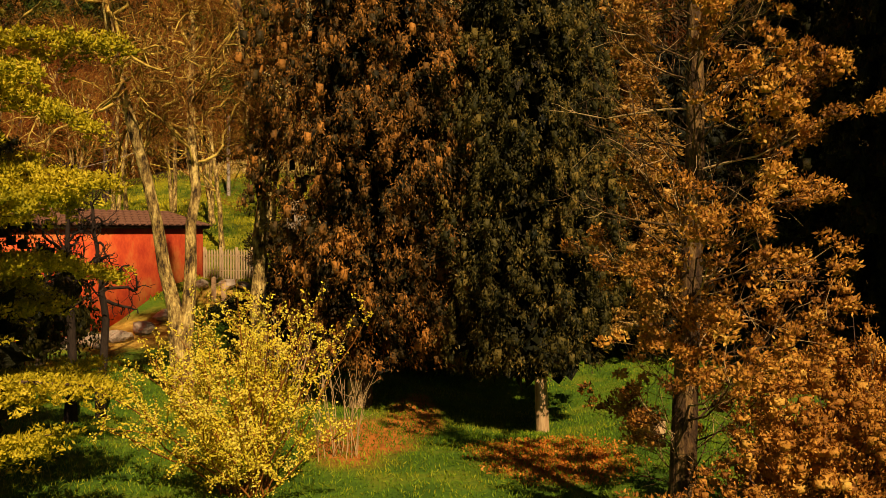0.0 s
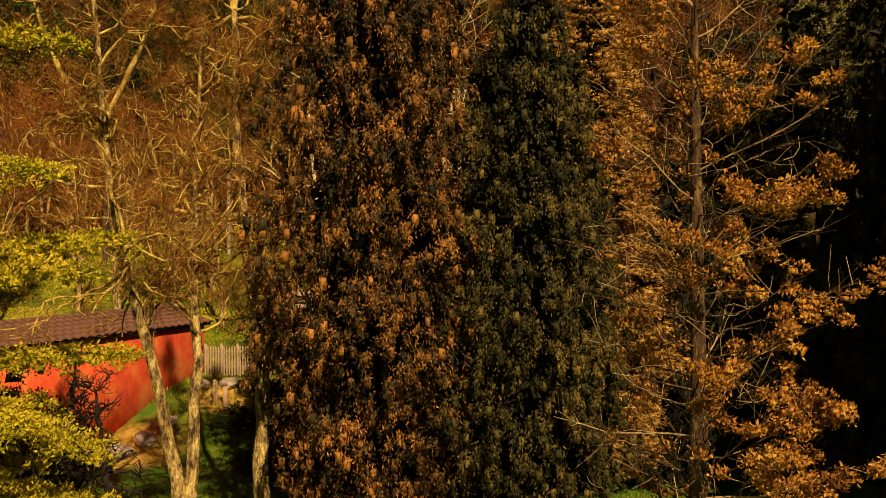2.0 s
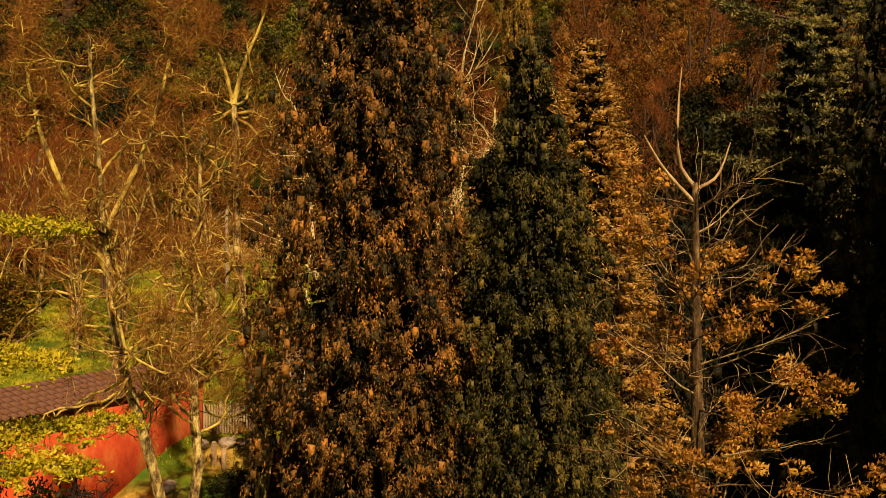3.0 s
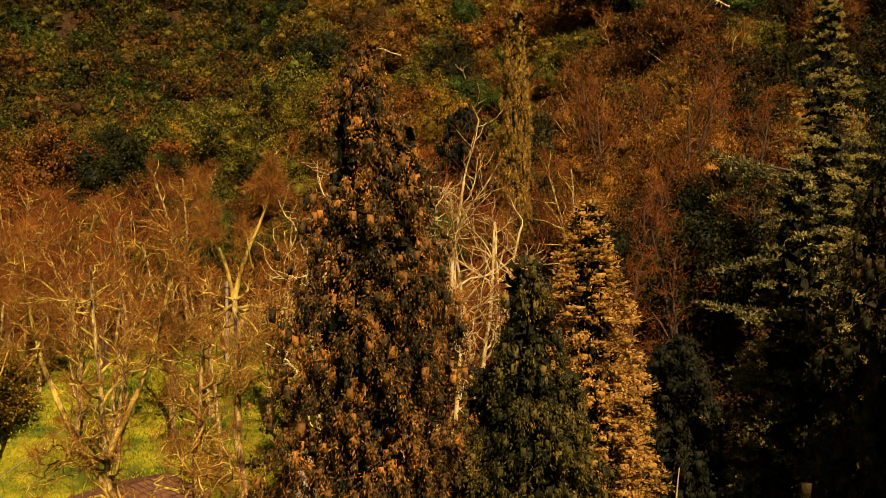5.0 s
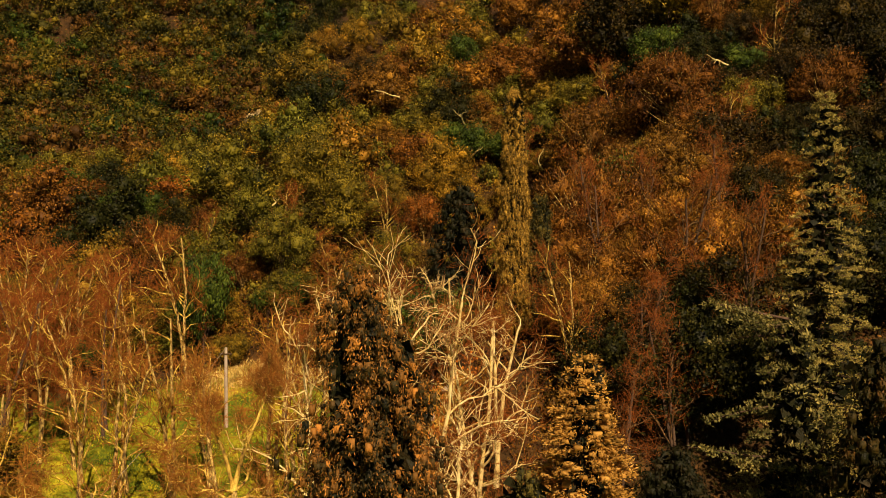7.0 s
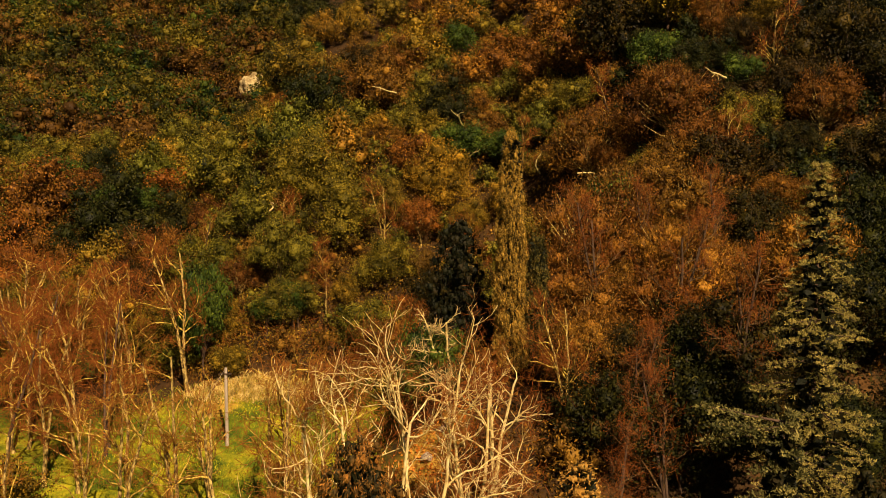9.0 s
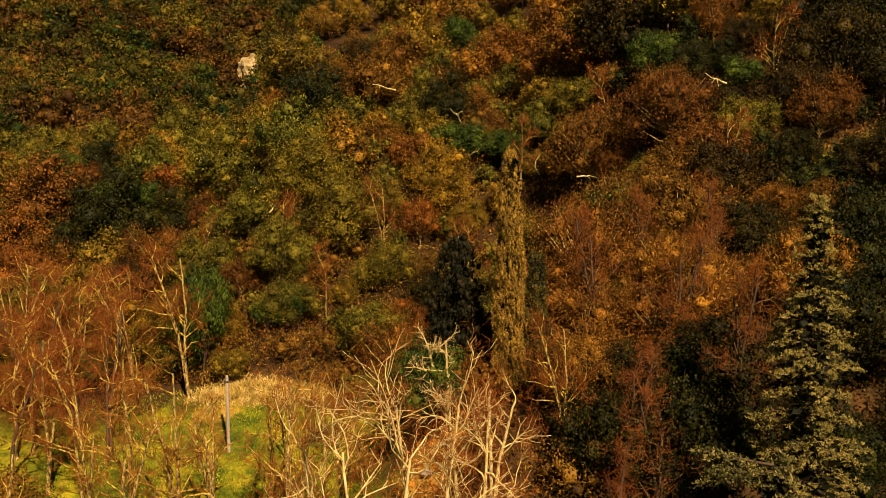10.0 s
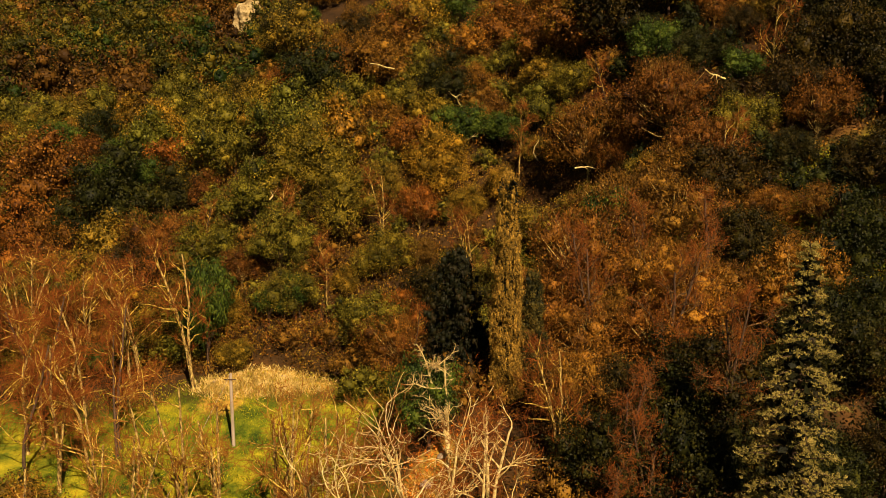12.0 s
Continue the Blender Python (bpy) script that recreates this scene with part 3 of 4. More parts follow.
bare_tree("bare_tree", -7.5, 27.0, [
    ([(0.05, 0, -0.3), (-0.15, 0, 2.6), (-0.75, -0.5, 6.2), (-1.25, -1.4, 9.6), (-1.5, -2.0, 13.0), (-1.7, -2.2, 17.5)], 0.25, 0.04),
    ([(-1.35, -1.7, 11.3), (-2.4, -2.2, 13.6), (-3.1, -2.3, 15.6), (-3.5, -2.4, 18.2)], 0.10, 0.03),
    ([(-1.45, -1.9, 12.4), (-0.7, -1.6, 14.2), (-0.2, -1.2, 16.0), (0.3, -1.0, 18.3)], 0.09, 0.03),
    ([(0.15, 0.05, -0.3), (0.22, 0.1, 3.0), (0.35, 0.3, 6.0), (0.15, 0.7, 9.0), (0.10, 1.1, 12.0), (0.35, 1.2, 15.5)], 0.22, 0.05)],
    LV_NEAR, "twin-stemmed bare tree with pale sunlit bark on the lawn", 11, fine=13000, fine_len=0.45, fine_w=0.010, limb_bark=BARK_LICHEN, twig=TWIG_BROWN)
bare_tree("bare_tree", -5.65, 28.8, [
    ([(0, 0, -0.3), (0.0, 0, 2.8), (0.1, 0, 5.6), (-0.35, 0, 8.8), (-0.65, 0.2, 12.0), (-0.85, 0.5, 16.3)], 0.25, 0.09),
    ([(-0.85, 0.5, 16.3), (-0.5, 0.5, 17.6), (0.1, 0.5, 19.0), (0.25, 0.5, 20.2)], 0.08, 0.02),
    ([(-0.85, 0.5, 16.3), (-1.2, 0.5, 17.6), (-1.7, 0.4, 18.6), (-2.0, 0.4, 19.8)], 0.07, 0.02)],
    LV_NEAR, "tall bare tree with flaking pale bark and forked top", 12, fine=13000, fine_len=0.45, fine_w=0.010, limb_bark=BARK_LICHEN, twig=TWIG_BROWN)

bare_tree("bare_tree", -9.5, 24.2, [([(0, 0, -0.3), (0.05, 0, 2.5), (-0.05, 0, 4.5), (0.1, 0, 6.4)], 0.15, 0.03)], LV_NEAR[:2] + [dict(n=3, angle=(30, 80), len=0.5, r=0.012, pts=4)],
          "slim bare tree before the house, bark darkened for cedar shade", 13, BARK_SHADE, BARK_SHADE)
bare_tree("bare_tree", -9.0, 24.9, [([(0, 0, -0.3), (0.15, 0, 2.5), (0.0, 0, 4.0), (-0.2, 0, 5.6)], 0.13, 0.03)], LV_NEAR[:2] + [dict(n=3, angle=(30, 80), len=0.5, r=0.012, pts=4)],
          "slim bare tree before the house, bark darkened for cedar shade", 14, BARK_SHADE, BARK_SHADE)

scale_conifer("thuja_tree", -2.35, 27.2, [(-0.1, -0.4, 23.5, 2.9, 0.55), (0.8, -0.2, 21.9, 2.6, 0.5)], THUJA_BROWN,
              "tall dense thuja with bronzed hanging sprays", 3000, per=46, seed=21, trunk_r=0.3, low=1.35, size=0.115, fat=1.35, carve=0.2, spread=0.2, tall=0.36)
scale_conifer("thuja_tree", 2.0, 26.6, [(0.1, -0.4, 18.6, 2.2, 0.62), (-0.85, 0.2, 15.6, 1.8, 0.5), (1.1, 0.2, 15.4, 1.8, 0.5)], THUJA_GREEN,
              "dark green thuja with a bare sunlit trunk foot", 2300, per=46, size=0.115, fat=1.35, carve=0.2, spread=0.2, tall=0.36, seed=22, trunk_r=0.24, bark=BARK_RED, trunk_at=(0.68, 0), low=1.9)
scale_conifer("golden_conifer", 5.2, 36.2, [(0, -0.3, 19.6, 3.3, 0.72)], GOLD_FOLIAGE, "slender golden-leaved conifer with layered tips", 1900, per=30, seed=23,
              size=0.16, droop=-0.1, low=1.0, spread=0.36, tall=0.2, along=0.9, fat=1.15, carve=0.45)

scale_conifer("yew_tree", -9.9, 19.6, [(0, 0, 7.3, 1.9, 0.4), (-1.6, 0.6, 6.6, 1.8, 0.4)], SHADE_GREEN, "yew under the yellow cedar, its shade put into dark sprays", 520, per=36, seed=42, size=0.1, spread=0.2, tall=0.24,
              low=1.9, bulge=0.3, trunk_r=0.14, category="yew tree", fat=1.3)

# the sunlit cedar beside the lens
cedar("cedar_tree", -8.3, 14.6, 15.0, 2.9, CEDAR_YELLOW, "cedar with level sunlit yellow-green branches", 31, branches=56, low=1.0, needles=20, tuft=0.12, step_len=0.12, thick=0.05, fan=0.42, gap=0.10, size=0.075, shade=90,
      aims=[(7.1, -8, 3.2), (5.6, 4, 3.4), (2.5, 0, 3.2), (12.6, 0, 2.5), (10.8, -4, 2.6), (9.3, 5, 3.3), (7.6, 10, 3.3), (5.2, -22, 3.4), (9.0, -20, 3.0), (7.0, -30, 3.0), (4.2, 25, 3.2)])
cedar("cedar_tree", 19.0, 48.5, 25.4, 4.9, CEDAR_GREY, "tall grey-green cedar with tiers of drooping branches", 32, branches=150, low=2, tuft=0.11, step_len=0.22, needles=13, gap=0.22, fan=0.34, size=0.12, lift=-0.5, thick=0.06, power=0.85, shade=8)
cedar("cedar_tree", 13.6, 37.6, 20.8, 5.0, CEDAR_SHADE, "broad cedar, needles darkened for shade, with grey-green branch ends", 33, branches=100, low=2, tuft=0.18, step_len=0.28, needles=11, gap=0.24, fan=0.3, size=0.18,
      shade=20,
      aims=[(20.5, 182, 3.5), (20.1, 196, 3.4), (19.8, 168, 3.2), (20.3, 205, 2.6), (17.2, 185, 3.4), (15.0, 172, 3.8)])
scale_conifer("dark_conifer", 14.3, 31.6, [(0, 0, 20.4, 3.3, 0.48), (2.4, 0.6, 21.6, 3.4, 0.45)], SHADE_GREEN, "broad conifer with shade put into its dark sprays", 1500, per=34, seed=34, size=0.17, spread=0.3, tall=0.5)
scale_conifer("dark_conifer", 16.8, 22.0, [(0, 0, 23.0, 3.8, 0.45)], SHADE_GREEN, "unseen conifer added to shade the trees on the right", 800, per=16, seed=36, size=0.3, spread=0.5, tall=0.7)
scale_conifer("dark_conifer", 21.5, 29.0, [(0, 0, 32.0, 4.4, 0.45)], SHADE_GREEN, "unseen conifer added to shade the trees on the right", 800, per=16, seed=37, size=0.3, spread=0.5, tall=0.7)
scale_conifer("dark_conifer", 9.6, 43.0, [(0, 0, 12.0, 2.7, 0.55)], SHADE_NEEDLES, "conifer below the hillside, hollow's shade put into its needles", 500, per=30, seed=35, size=0.2, spread=0.35, tall=0.5)
scale_conifer("dark_conifer", -0.3, 34.5, [(0, 0, 11.0, 3.0, 0.5)], SHADE_NEEDLES, "near-black conifer filling the shade behind the thujas", 420, per=30, seed=38, size=0.2, spread=0.35, tall=0.5, low=0.3)
scale_conifer("dark_conifer", 4.2, 38.5, [(0, 0, 10.0, 3.0, 0.5)], SHADE_NEEDLES, "near-black conifer filling the shade behind the thujas", 420, per=30, seed=39, size=0.2, spread=0.35, tall=0.5, low=0.3)
scale_conifer("dark_conifer", 8.6, 37.0, [(0, 0, 11.0, 2.8, 0.5)], SHADE_NEEDLES, "near-black conifer filling the shade beside the golden one", 420, per=30, seed=40, size=0.2, spread=0.35, tall=0.5, low=0.3)


def dying_conifer(x, y):
    """Central trunk, many rising bare branches, orange foliage left at most of their ends."""
    rng = np.random.default_rng(41)
    tree = thing("dying_conifer", x, y, at_land(x, y), "half-bare conifer with orange-brown foliage and pale dead twigs", "conifer tree")
    axis = spline([(-0.1, 0.2, -0.3), (-0.05, 0.1, 2.5), (0.05, 0, 6.0), (0, 0, 10), (-0.05, 0, 13.2)], 18)
    g = Geo()
    tube(g, axis, np.r_[0.32, np.linspace(0.22, 0.04, 17)], 10)
    part("trunk", g.mesh("trunk", BARK_UMBER, True), tree)
    twigs, pale, crown = Geo(), Geo(), Geo()
    for ctrl in ([(-0.05, 0, 13.15), (-0.28, 0, 13.5), (-0.3, 0, 14.3), (-0.25, 0, 14.9)], [(-0.05, 0, 13.1), (0.28, 0, 13.3), (0.5, 0.1, 13.8)],
                 [(-0.05, 0, 12.9), (-0.5, 0, 13.4), (-0.8, 0, 13.9)]):
        g = Geo()
        tube(g, spline(ctrl, 8), np.linspace(0.034, 0.008, 8), 6)
        part("limb", g.mesh("limb", BARK_RED, True), tree)
    at, out = [], []
    for i in range(150):
        u = (i + rng.uniform(0, 1)) / 150
        h = 0.7 + 12.2 * u
        a = i * 2.399 + rng.uniform(-0.4, 0.4)
        L = (2.9 - 0.9 * u - 1.1 * max(0, u - 0.75) * 4 * 0.6) * rng.uniform(0.55, 1.05)
        if h < 3.6 and math.cos(a) < 0.2:
            L *= 0.35
        d = np.array([math.cos(a), math.sin(a), rng.uniform(0.0, 0.5)])
        p = curve_path(rng, np.array([np.interp(h, axis[:, 2], axis[:, 0]), np.interp(h, axis[:, 2], axis[:, 1]), h]), d, L, 0.13, 0.55, 6)
        g = Geo()
        tube(g, p, np.linspace(0.010 + 0.004 * L, 0.004, 6), 5)
        part("limb", g.mesh("limb", BARK_UMBER if i % 6 else TWIG_PALE, True), tree)
        full = 0.5 + 0.5 * math.sin(2 * a + h * 1.1) * math.sin(h * 1.9 + 1.4 * math.cos(a))
        bare = full < (0.85 if u > 0.9 else 0.75 if d[0] < -0.2 else 0.22 if u < 0.4 else 0.38 if u < 0.7 else 0.52)
        for j in range(12):
            s = rng.uniform(0.2, 1)
            k = min(int(s * 5), 4)
            q = p[k] + (p[k + 1] - p[k]) * (s * 5 - k)
            w = unit(p[k + 1] - p[k]) + rng.normal(size=3) * 0.6
            t = curve_path(rng, q, w, rng.uniform(0.3, 0.85), 0.25, 0.3, 4)
            tube(pale if (i + j) % 3 == 0 else twigs, t, np.linspace(0.006, 0.003, 4), 3)
            if not bare and j < 8 and s > 0.55:
                for q in (t[-1], t[-2]):
                    at.append(q + rng.normal(size=3) * 0.05)
                    out.append(d + np.array([0, 0, 0.5]))
    clumps(crown, crown, rng, np.array(at), np.array(out), (0.17, 0.17, 0.12), 62, 0.075, 0.5, -0.3, 0.4, 0.5, 0.5)
    part("twigwork", twigs.mesh("twigwork", BARK_UMBER), tree, "dark brown twigs", "stuff")
    part("dead_twigwork", pale.mesh("dead_twigwork", TWIG_PALE), tree, "pale dead twigs", "stuff")
    part("crown", crown.mesh("crown", ORANGE_FOLIAGE), tree, "orange-brown dying foliage")
    return tree


dying_conifer(3.6, 14.3)


def low_shrub(name, x, y, spread, height, n, mat, size, label, seed, bark, stems=26, per=60, category="shrub", lump=0.0):
    """Many rising stems from one foot, set with small leaves."""
    rng = np.random.default_rng(seed)
    tree = thing(name, x, y, at_land(x, y), label, category)
    wood, crown = Geo(), Geo()
    at, way = [], []
    for i in range(stems):
        a = rng.uniform(0, 2 * math.pi)
        lean = rng.uniform(0.1, 1.0) * spread / height
        p = curve_path(rng, (rng.normal() * 0.15, rng.normal() * 0.15, -0.1), (math.cos(a) * lean, math.sin(a) * lean, 1.0), height * rng.uniform(0.6, 1.05), 0.12, 0.0, 7)
        tube(wood, p, np.linspace(0.025, 0.006, 7), 4)
        for j in range(n):
            s = rng.uniform(0.2, 1)
            k = min(int(s * 6), 5)
            q = p[k] + (p[k + 1] - p[k]) * (s * 6 - k)
            t = curve_path(rng, q, rng.normal(size=3) + np.array([0, 0, 0.6]), rng.uniform(0.25, 0.8), 0.25, 0.25, 4)
            tube(wood, t, np.linspace(0.007, 0.003, 4), 3)
            if lump:
                at.append(t[1:])
                way.append(np.repeat(unit(t[-1] * np.array([1, 1, 0.6]))[None], 3, 0))
                continue
            f = rng.uniform(0, 1, per)
            kk = np.minimum((f * 3).astype(int), 2)
            at.append(t[kk] + (t[kk + 1] - t[kk]) * (f * 3 - kk)[:, None])
            way.append(rng.normal(size=(per, 3)))
    at, way = np.concatenate(at), np.concatenate(way)
    if lump:
        clumps(crown, crown, rng, at, way, (lump, lump, lump * 0.85), per, size, 0.5, -0.3, 0.4, 0.5)
    else:
        leaves(crown, at + rng.normal(size=at.shape) * 0.03, way, size, size * 0.6, rng, 0.25, rng.normal(size=at.shape) * 0.45 + np.array([0.2, -0.8, 0.7]))
    part("stemwork", wood.mesh("stemwork", bark), tree, "", "stuff")
    part("crown", crown.mesh("crown", mat), tree)
    return tree


low_shrub("flowering_shrub", -3.6, 17.4, 4.4, 3.9, 19, SHRUB_YELLOW, 0.056, "loose yellow-leaved shrub on the lawn", 51, TWIG_BROWN, 46, 28)
low_shrub("brown_shrub", 5.2, 13.2, 1.5, 2.6, 12, ORANGE_FOLIAGE, 0.065, "dense orange-brown shrub under the dying conifer", 52, BARK_DARK, 34, 30, lump=0.15)
low_shrub("brown_shrub", 6.6, 14.6, 1.7, 3.6, 13, ORANGE_FOLIAGE, 0.065, "tall orange-brown shrub beside the dying conifer", 54, BARK_DARK, 34, 30, lump=0.15)
low_shrub("brown_shrub", 3.2, 11.9, 1.2, 1.5, 12, ORANGE_FOLIAGE, 0.06, "low orange-brown shrub in front of the conifer", 53, BARK_DARK, 30, 30, lump=0.14)


def bare_shrub(x, y, spread, height, stems, seed):
    """Straight leafless shoots from one foot."""
    rng = np.random.default_rng(seed)
    tree = thing("bare_shrub", x, y, at_land(x, y), "leafless shrub of thin upright grey shoots", "shrub", "bare shrubs")
    for i in range(stems):
        a = rng.uniform(0, 2 * math.pi)
        lean = rng.uniform(0.05, 1.0) * spread / height
        p = curve_path(rng, (rng.normal() * 0.25, rng.normal() * 0.25, -0.1), (math.cos(a) * lean, math.sin(a) * lean, 1.0), height * rng.uniform(0.55, 1.05), 0.06, 0.0, 7)
        g = Geo()
        tube(g, p, np.linspace(0.012, 0.004, 7), 4)
        for j in range(4):
            k = rng.integers(2, 6)
            q = curve_path(rng, p[k], unit(p[k] - p[k - 1]) + rng.normal(size=3) * 0.4, rng.uniform(0.2, 0.6), 0.1, 0.2, 4)
            tube(g, q, np.linspace(0.006, 0.003, 4), 3)
        part("shoot", g.mesh("shoot", TWIG_PALE, True), tree)


bare_shrub(-4.0, 22.5, 1.5, 3.2, 26, 55)
bare_shrub(-2.4, 20.5, 1.3, 2.4, 16, 56)


# ---- stumps, house, fence, pole ----
def stump(x, y, r, h, label):
    rng = np.random.default_rng(int(abs(x * 100)))
    t = thing("tree_stump", x, y, at_land(x, y), label, "tree stump", "stumps")
    g = Geo()
    z = np.linspace(-0.1, h, 6)
    tube(g, np.stack([0 * z, 0 * z, z], -1), r * np.array([1.35, 1.15, 1.02, 1, 1, 0.98]), 12)
    part("bark", g.mesh("bark", BARK_RED, True), t)
    g = Geo()
    tube(g, [(0, 0, h - 0.03), (0, 0, h - 0.002), (0, 0, h), (0, 0, h + 0.001)], [r * 0.97, r * 0.95, r * 0.5, 0.001], 12)
    part("cut_face", g.mesh("cut_face", CUT_WOOD), t, "pale sawn wood")


stump(-2.6, 27.0, 0.2, 0.75, "pale cut tree stump beside the litter path")
stump(5.0, 23.0, 0.19, 0.45, "short sawn tree stump on the lawn")


def house():
    h = thing("house", -17.2, 37.7, 0, "long low house with sunlit red plaster wall", "house", rz=62.2)
    g = Geo()
    for lo, hi in (((-10, 0, -1.5), (11.1, 0.35, 4.95)), ((-10, 5.2, -1.5), (11.1, 5.5, 4.95)), ((-10, 0.35, -1.5), (-9.65, 5.2, 4.95)), ((10.75, 0.35, -1.5), (11.1, 5.2, 4.95))):
        box(g, lo, hi)
    part("wall", g.mesh("wall", PLASTER_RED), h)
    g = Geo()
    box(g, (-10.5, -0.2, 4.95), (11.35, 5.7, 5.08))
    part("eave_board", g.mesh("eave_board", BARK_DARK), h, "dark timber eave board")
    g = Geo()
    g.add([(-10.5, -0.25, 5.08), (11.6, -0.25, 5.08), (11.6, 2.7, 5.85), (-10.5, 2.7, 5.85), (-10.5, 5.9, 5.08), (11.6, 5.9, 5.08), (-10.5, 2.7, 5.08), (11.6, 2.7, 5.08)],
          [(0, 1, 2, 3), (3, 2, 5, 4), (0, 3, 4, 6), (1, 7, 5, 2)])
    roof = part("roof", g.mesh("roof", ROOF_TILE), h)
    g = Geo()
    a = np.linspace(0, math.pi, 6)
    ring = np.stack([0.2 * np.cos(a), 0 * a, 0.07 * np.sin(a)], -1)
    g.add(np.concatenate([ring, ring * 0.9 + np.array([0, 0.46, 0.12])]), [(i, i + 1, i + 7, i + 6) for i in range(5)])
    me = g.mesh("roof_tile", ROOF_TILE, True)
    for i in range(50):
        for j in range(6):
            t = part("roof_tile", me, roof)
            t.location = (-10.3 + i * 0.44, -0.32 + j * 0.5, 5.09 + j * 0.12)
    return h


house()


def hut(x, y):
    h = thing("garden_hut", x, y, at_land(x, y), "small pale stone garden hut with a tiled roof", "hut", rz=12)
    g = Geo()
    box(g, (-0.8, -0.6, -0.4), (0.8, 0.6, 2.9))
    part("wall", g.mesh("wall", STONE), h)
    g = Geo()
    g.add([(-0.95, -0.75, 2.9), (0.95, -0.75, 2.9), (0.95, 0, 3.5), (-0.95, 0, 3.5), (-0.95, 0.75, 2.9), (0.95, 0.75, 2.9), (-0.95, 0, 2.9), (0.95, 0, 2.9)],
          [(0, 1, 2, 3), (3, 2, 5, 4), (0, 3, 4, 6), (1, 7, 5, 2), (0, 6, 7, 1), (6, 4, 5, 7)])
    part("roof", g.mesh("roof", CUT_WOOD), h, "pale sunlit roof boards")


hut(-7.6, 50.6)


def fence(x, y, n, rz):
    f = thing("fence", x, y, at_land(x, y), "sunlit palisade fence of narrow weathered pickets", "fence", rz=rz)
    g = Geo()
    g.add([(-0.04, -0.012, 0), (0.04, -0.012, 0), (0.04, 0.012, 0), (-0.04, 0.012, 0), (-0.04, -0.012, 1.35), (0.04, -0.012, 1.35), (0.04, 0.012, 1.35), (-0.04, 0.012, 1.35),
           (-0.008, -0.012, 1.45), (0.008, -0.012, 1.45), (0.008, 0.012, 1.45), (-0.008, 0.012, 1.45)],
          [(0, 1, 5, 4), (1, 2, 6, 5), (2, 3, 7, 6), (3, 0, 4, 7), (4, 5, 9, 8), (5, 6, 10, 9), (6, 7, 11, 10), (7, 4, 8, 11), (8, 9, 10, 11)])
    me = g.mesh("picket", TIMBER)
    for i in range(n):
        p = part("picket", me, f)
        p.location = (i * 0.13, 0, -0.05 + 0.02 * math.sin(i * 2.3))
    g = Geo()
    box(g, (0, 0.014, -0.025), (n * 0.13, 0.05, 0.035))
    me = g.mesh("rail", TIMBER)
    for z in (0.35, 1.1):
        part("rail", me, f).location = (0, 0, z)
    g = Geo()
    box(g, (-0.06, 0.052, -0.4), (0.06, 0.17, 1.5))
    me = g.mesh("post", TIMBER)
    for i in range(0, n + 1, max(1, n // 3)):
        part("post", me, f).location = (i * 0.13, 0, 0)


fence(-11.9, 47.2, 18, 3)


def garden_post(x, y, h):
    p = thing("garden_post", x, y, at_land(x, y), "squared pale timber post beside the palisade", "post", "garden posts", rz=14)
    g = Geo()
    box(g, (-0.11, -0.11, -0.4), (0.11, 0.11, h))
    part("shaft", g.mesh("shaft", CUT_WOOD), p)
    g = Geo()
    w = 0.135
    g.add([(-w, -w, h), (w, -w, h), (w, w, h), (-w, w, h), (-0.02, -0.02, h + 0.1), (0.02, -0.02, h + 0.1), (0.02, 0.02, h + 0.1), (-0.02, 0.02, h + 0.1)],
          [(0, 3, 2, 1), (4, 5, 6, 7), (0, 1, 5, 4), (1, 2, 6, 5), (2, 3, 7, 6), (3, 0, 4, 7)])
    part("cap", g.mesh("cap", CUT_WOOD), p)


garden_post(-10.75, 44.4, 1.0)
garden_post(-10.25, 44.2, 1.05)


def boulder(x, y, r, seed, squash=0.6, name="boulder", label="pale weathered boulder on the grass", mat=STONE, sink=0.3, group="boulders"):
    rng = np.random.default_rng(seed)
    bm = bmesh.new()
    bmesh.ops.create_icosphere(bm, subdivisions=2, radius=1)
    cut = unit(rng.normal(size=(9, 3)))
    for v in bm.verts:
        c = np.array(v.co)
        s = min(1.0, min(rng.uniform(0.62, 0.64) / max(c @ k, 0.01) for k in cut))
        v.co = Vector(c * s * r * rng.uniform(0.95, 1.05))
        v.co.z *= squash
    me = bpy.data.meshes.new(name)
    bm.to_mesh(me)
    bm.free()
    me.materials.append(mat)
    ob = new(name, me)
    ob.matrix_basis = pose(x, y, at_land(x, y) + r * squash * (1 - sink) * 0.6, rng.uniform(-8, 8), rng.uniform(-8, 8), rng.uniform(0, 360))
    return tagged(ob, label, "boulder", group)


for i, (x, y, r) in enumerate(((-14.4, 39.0, 0.75), (-13.4, 39.6, 0.6), (-15.2, 38.4, 0.55), (-12.9, 41.0, 0.7), (-12.4, 42.4, 0.6), (-13.9, 38.2, 0.4), (-10.6, 46.2, 0.6),
                               (-11.6, 45.6, 0.5), (-9.9, 46.6, 0.45), (-14.0, 40.3, 0.5))):
    boulder(x, y, r, 60 + i)


for i, (x, y, r) in enumerate(((-20.6, 84.9, 0.5), (-14.4, 85.4, 0.45), (-0.9, 60.0, 0.9), (0.2, 61.0, 0.7), (11.6, 68.4, 0.8), (-4.8, 51.6, 0.7))):
    boulder(x, y, r * 0.7, 80 + i, 0.6, sink=0.7, label="sunlit pale rock in the earth bank", group="bank rocks")


def outcrop(x, y, z, rx, rz, seed):
    """A bare limestone face among the far trees."""
    rng = np.random.default_rng(seed)
    bm = bmesh.new()
    bmesh.ops.create_icosphere(bm, subdivisions=4, radius=1)
    for v in bm.verts:
        c = v.co.copy()
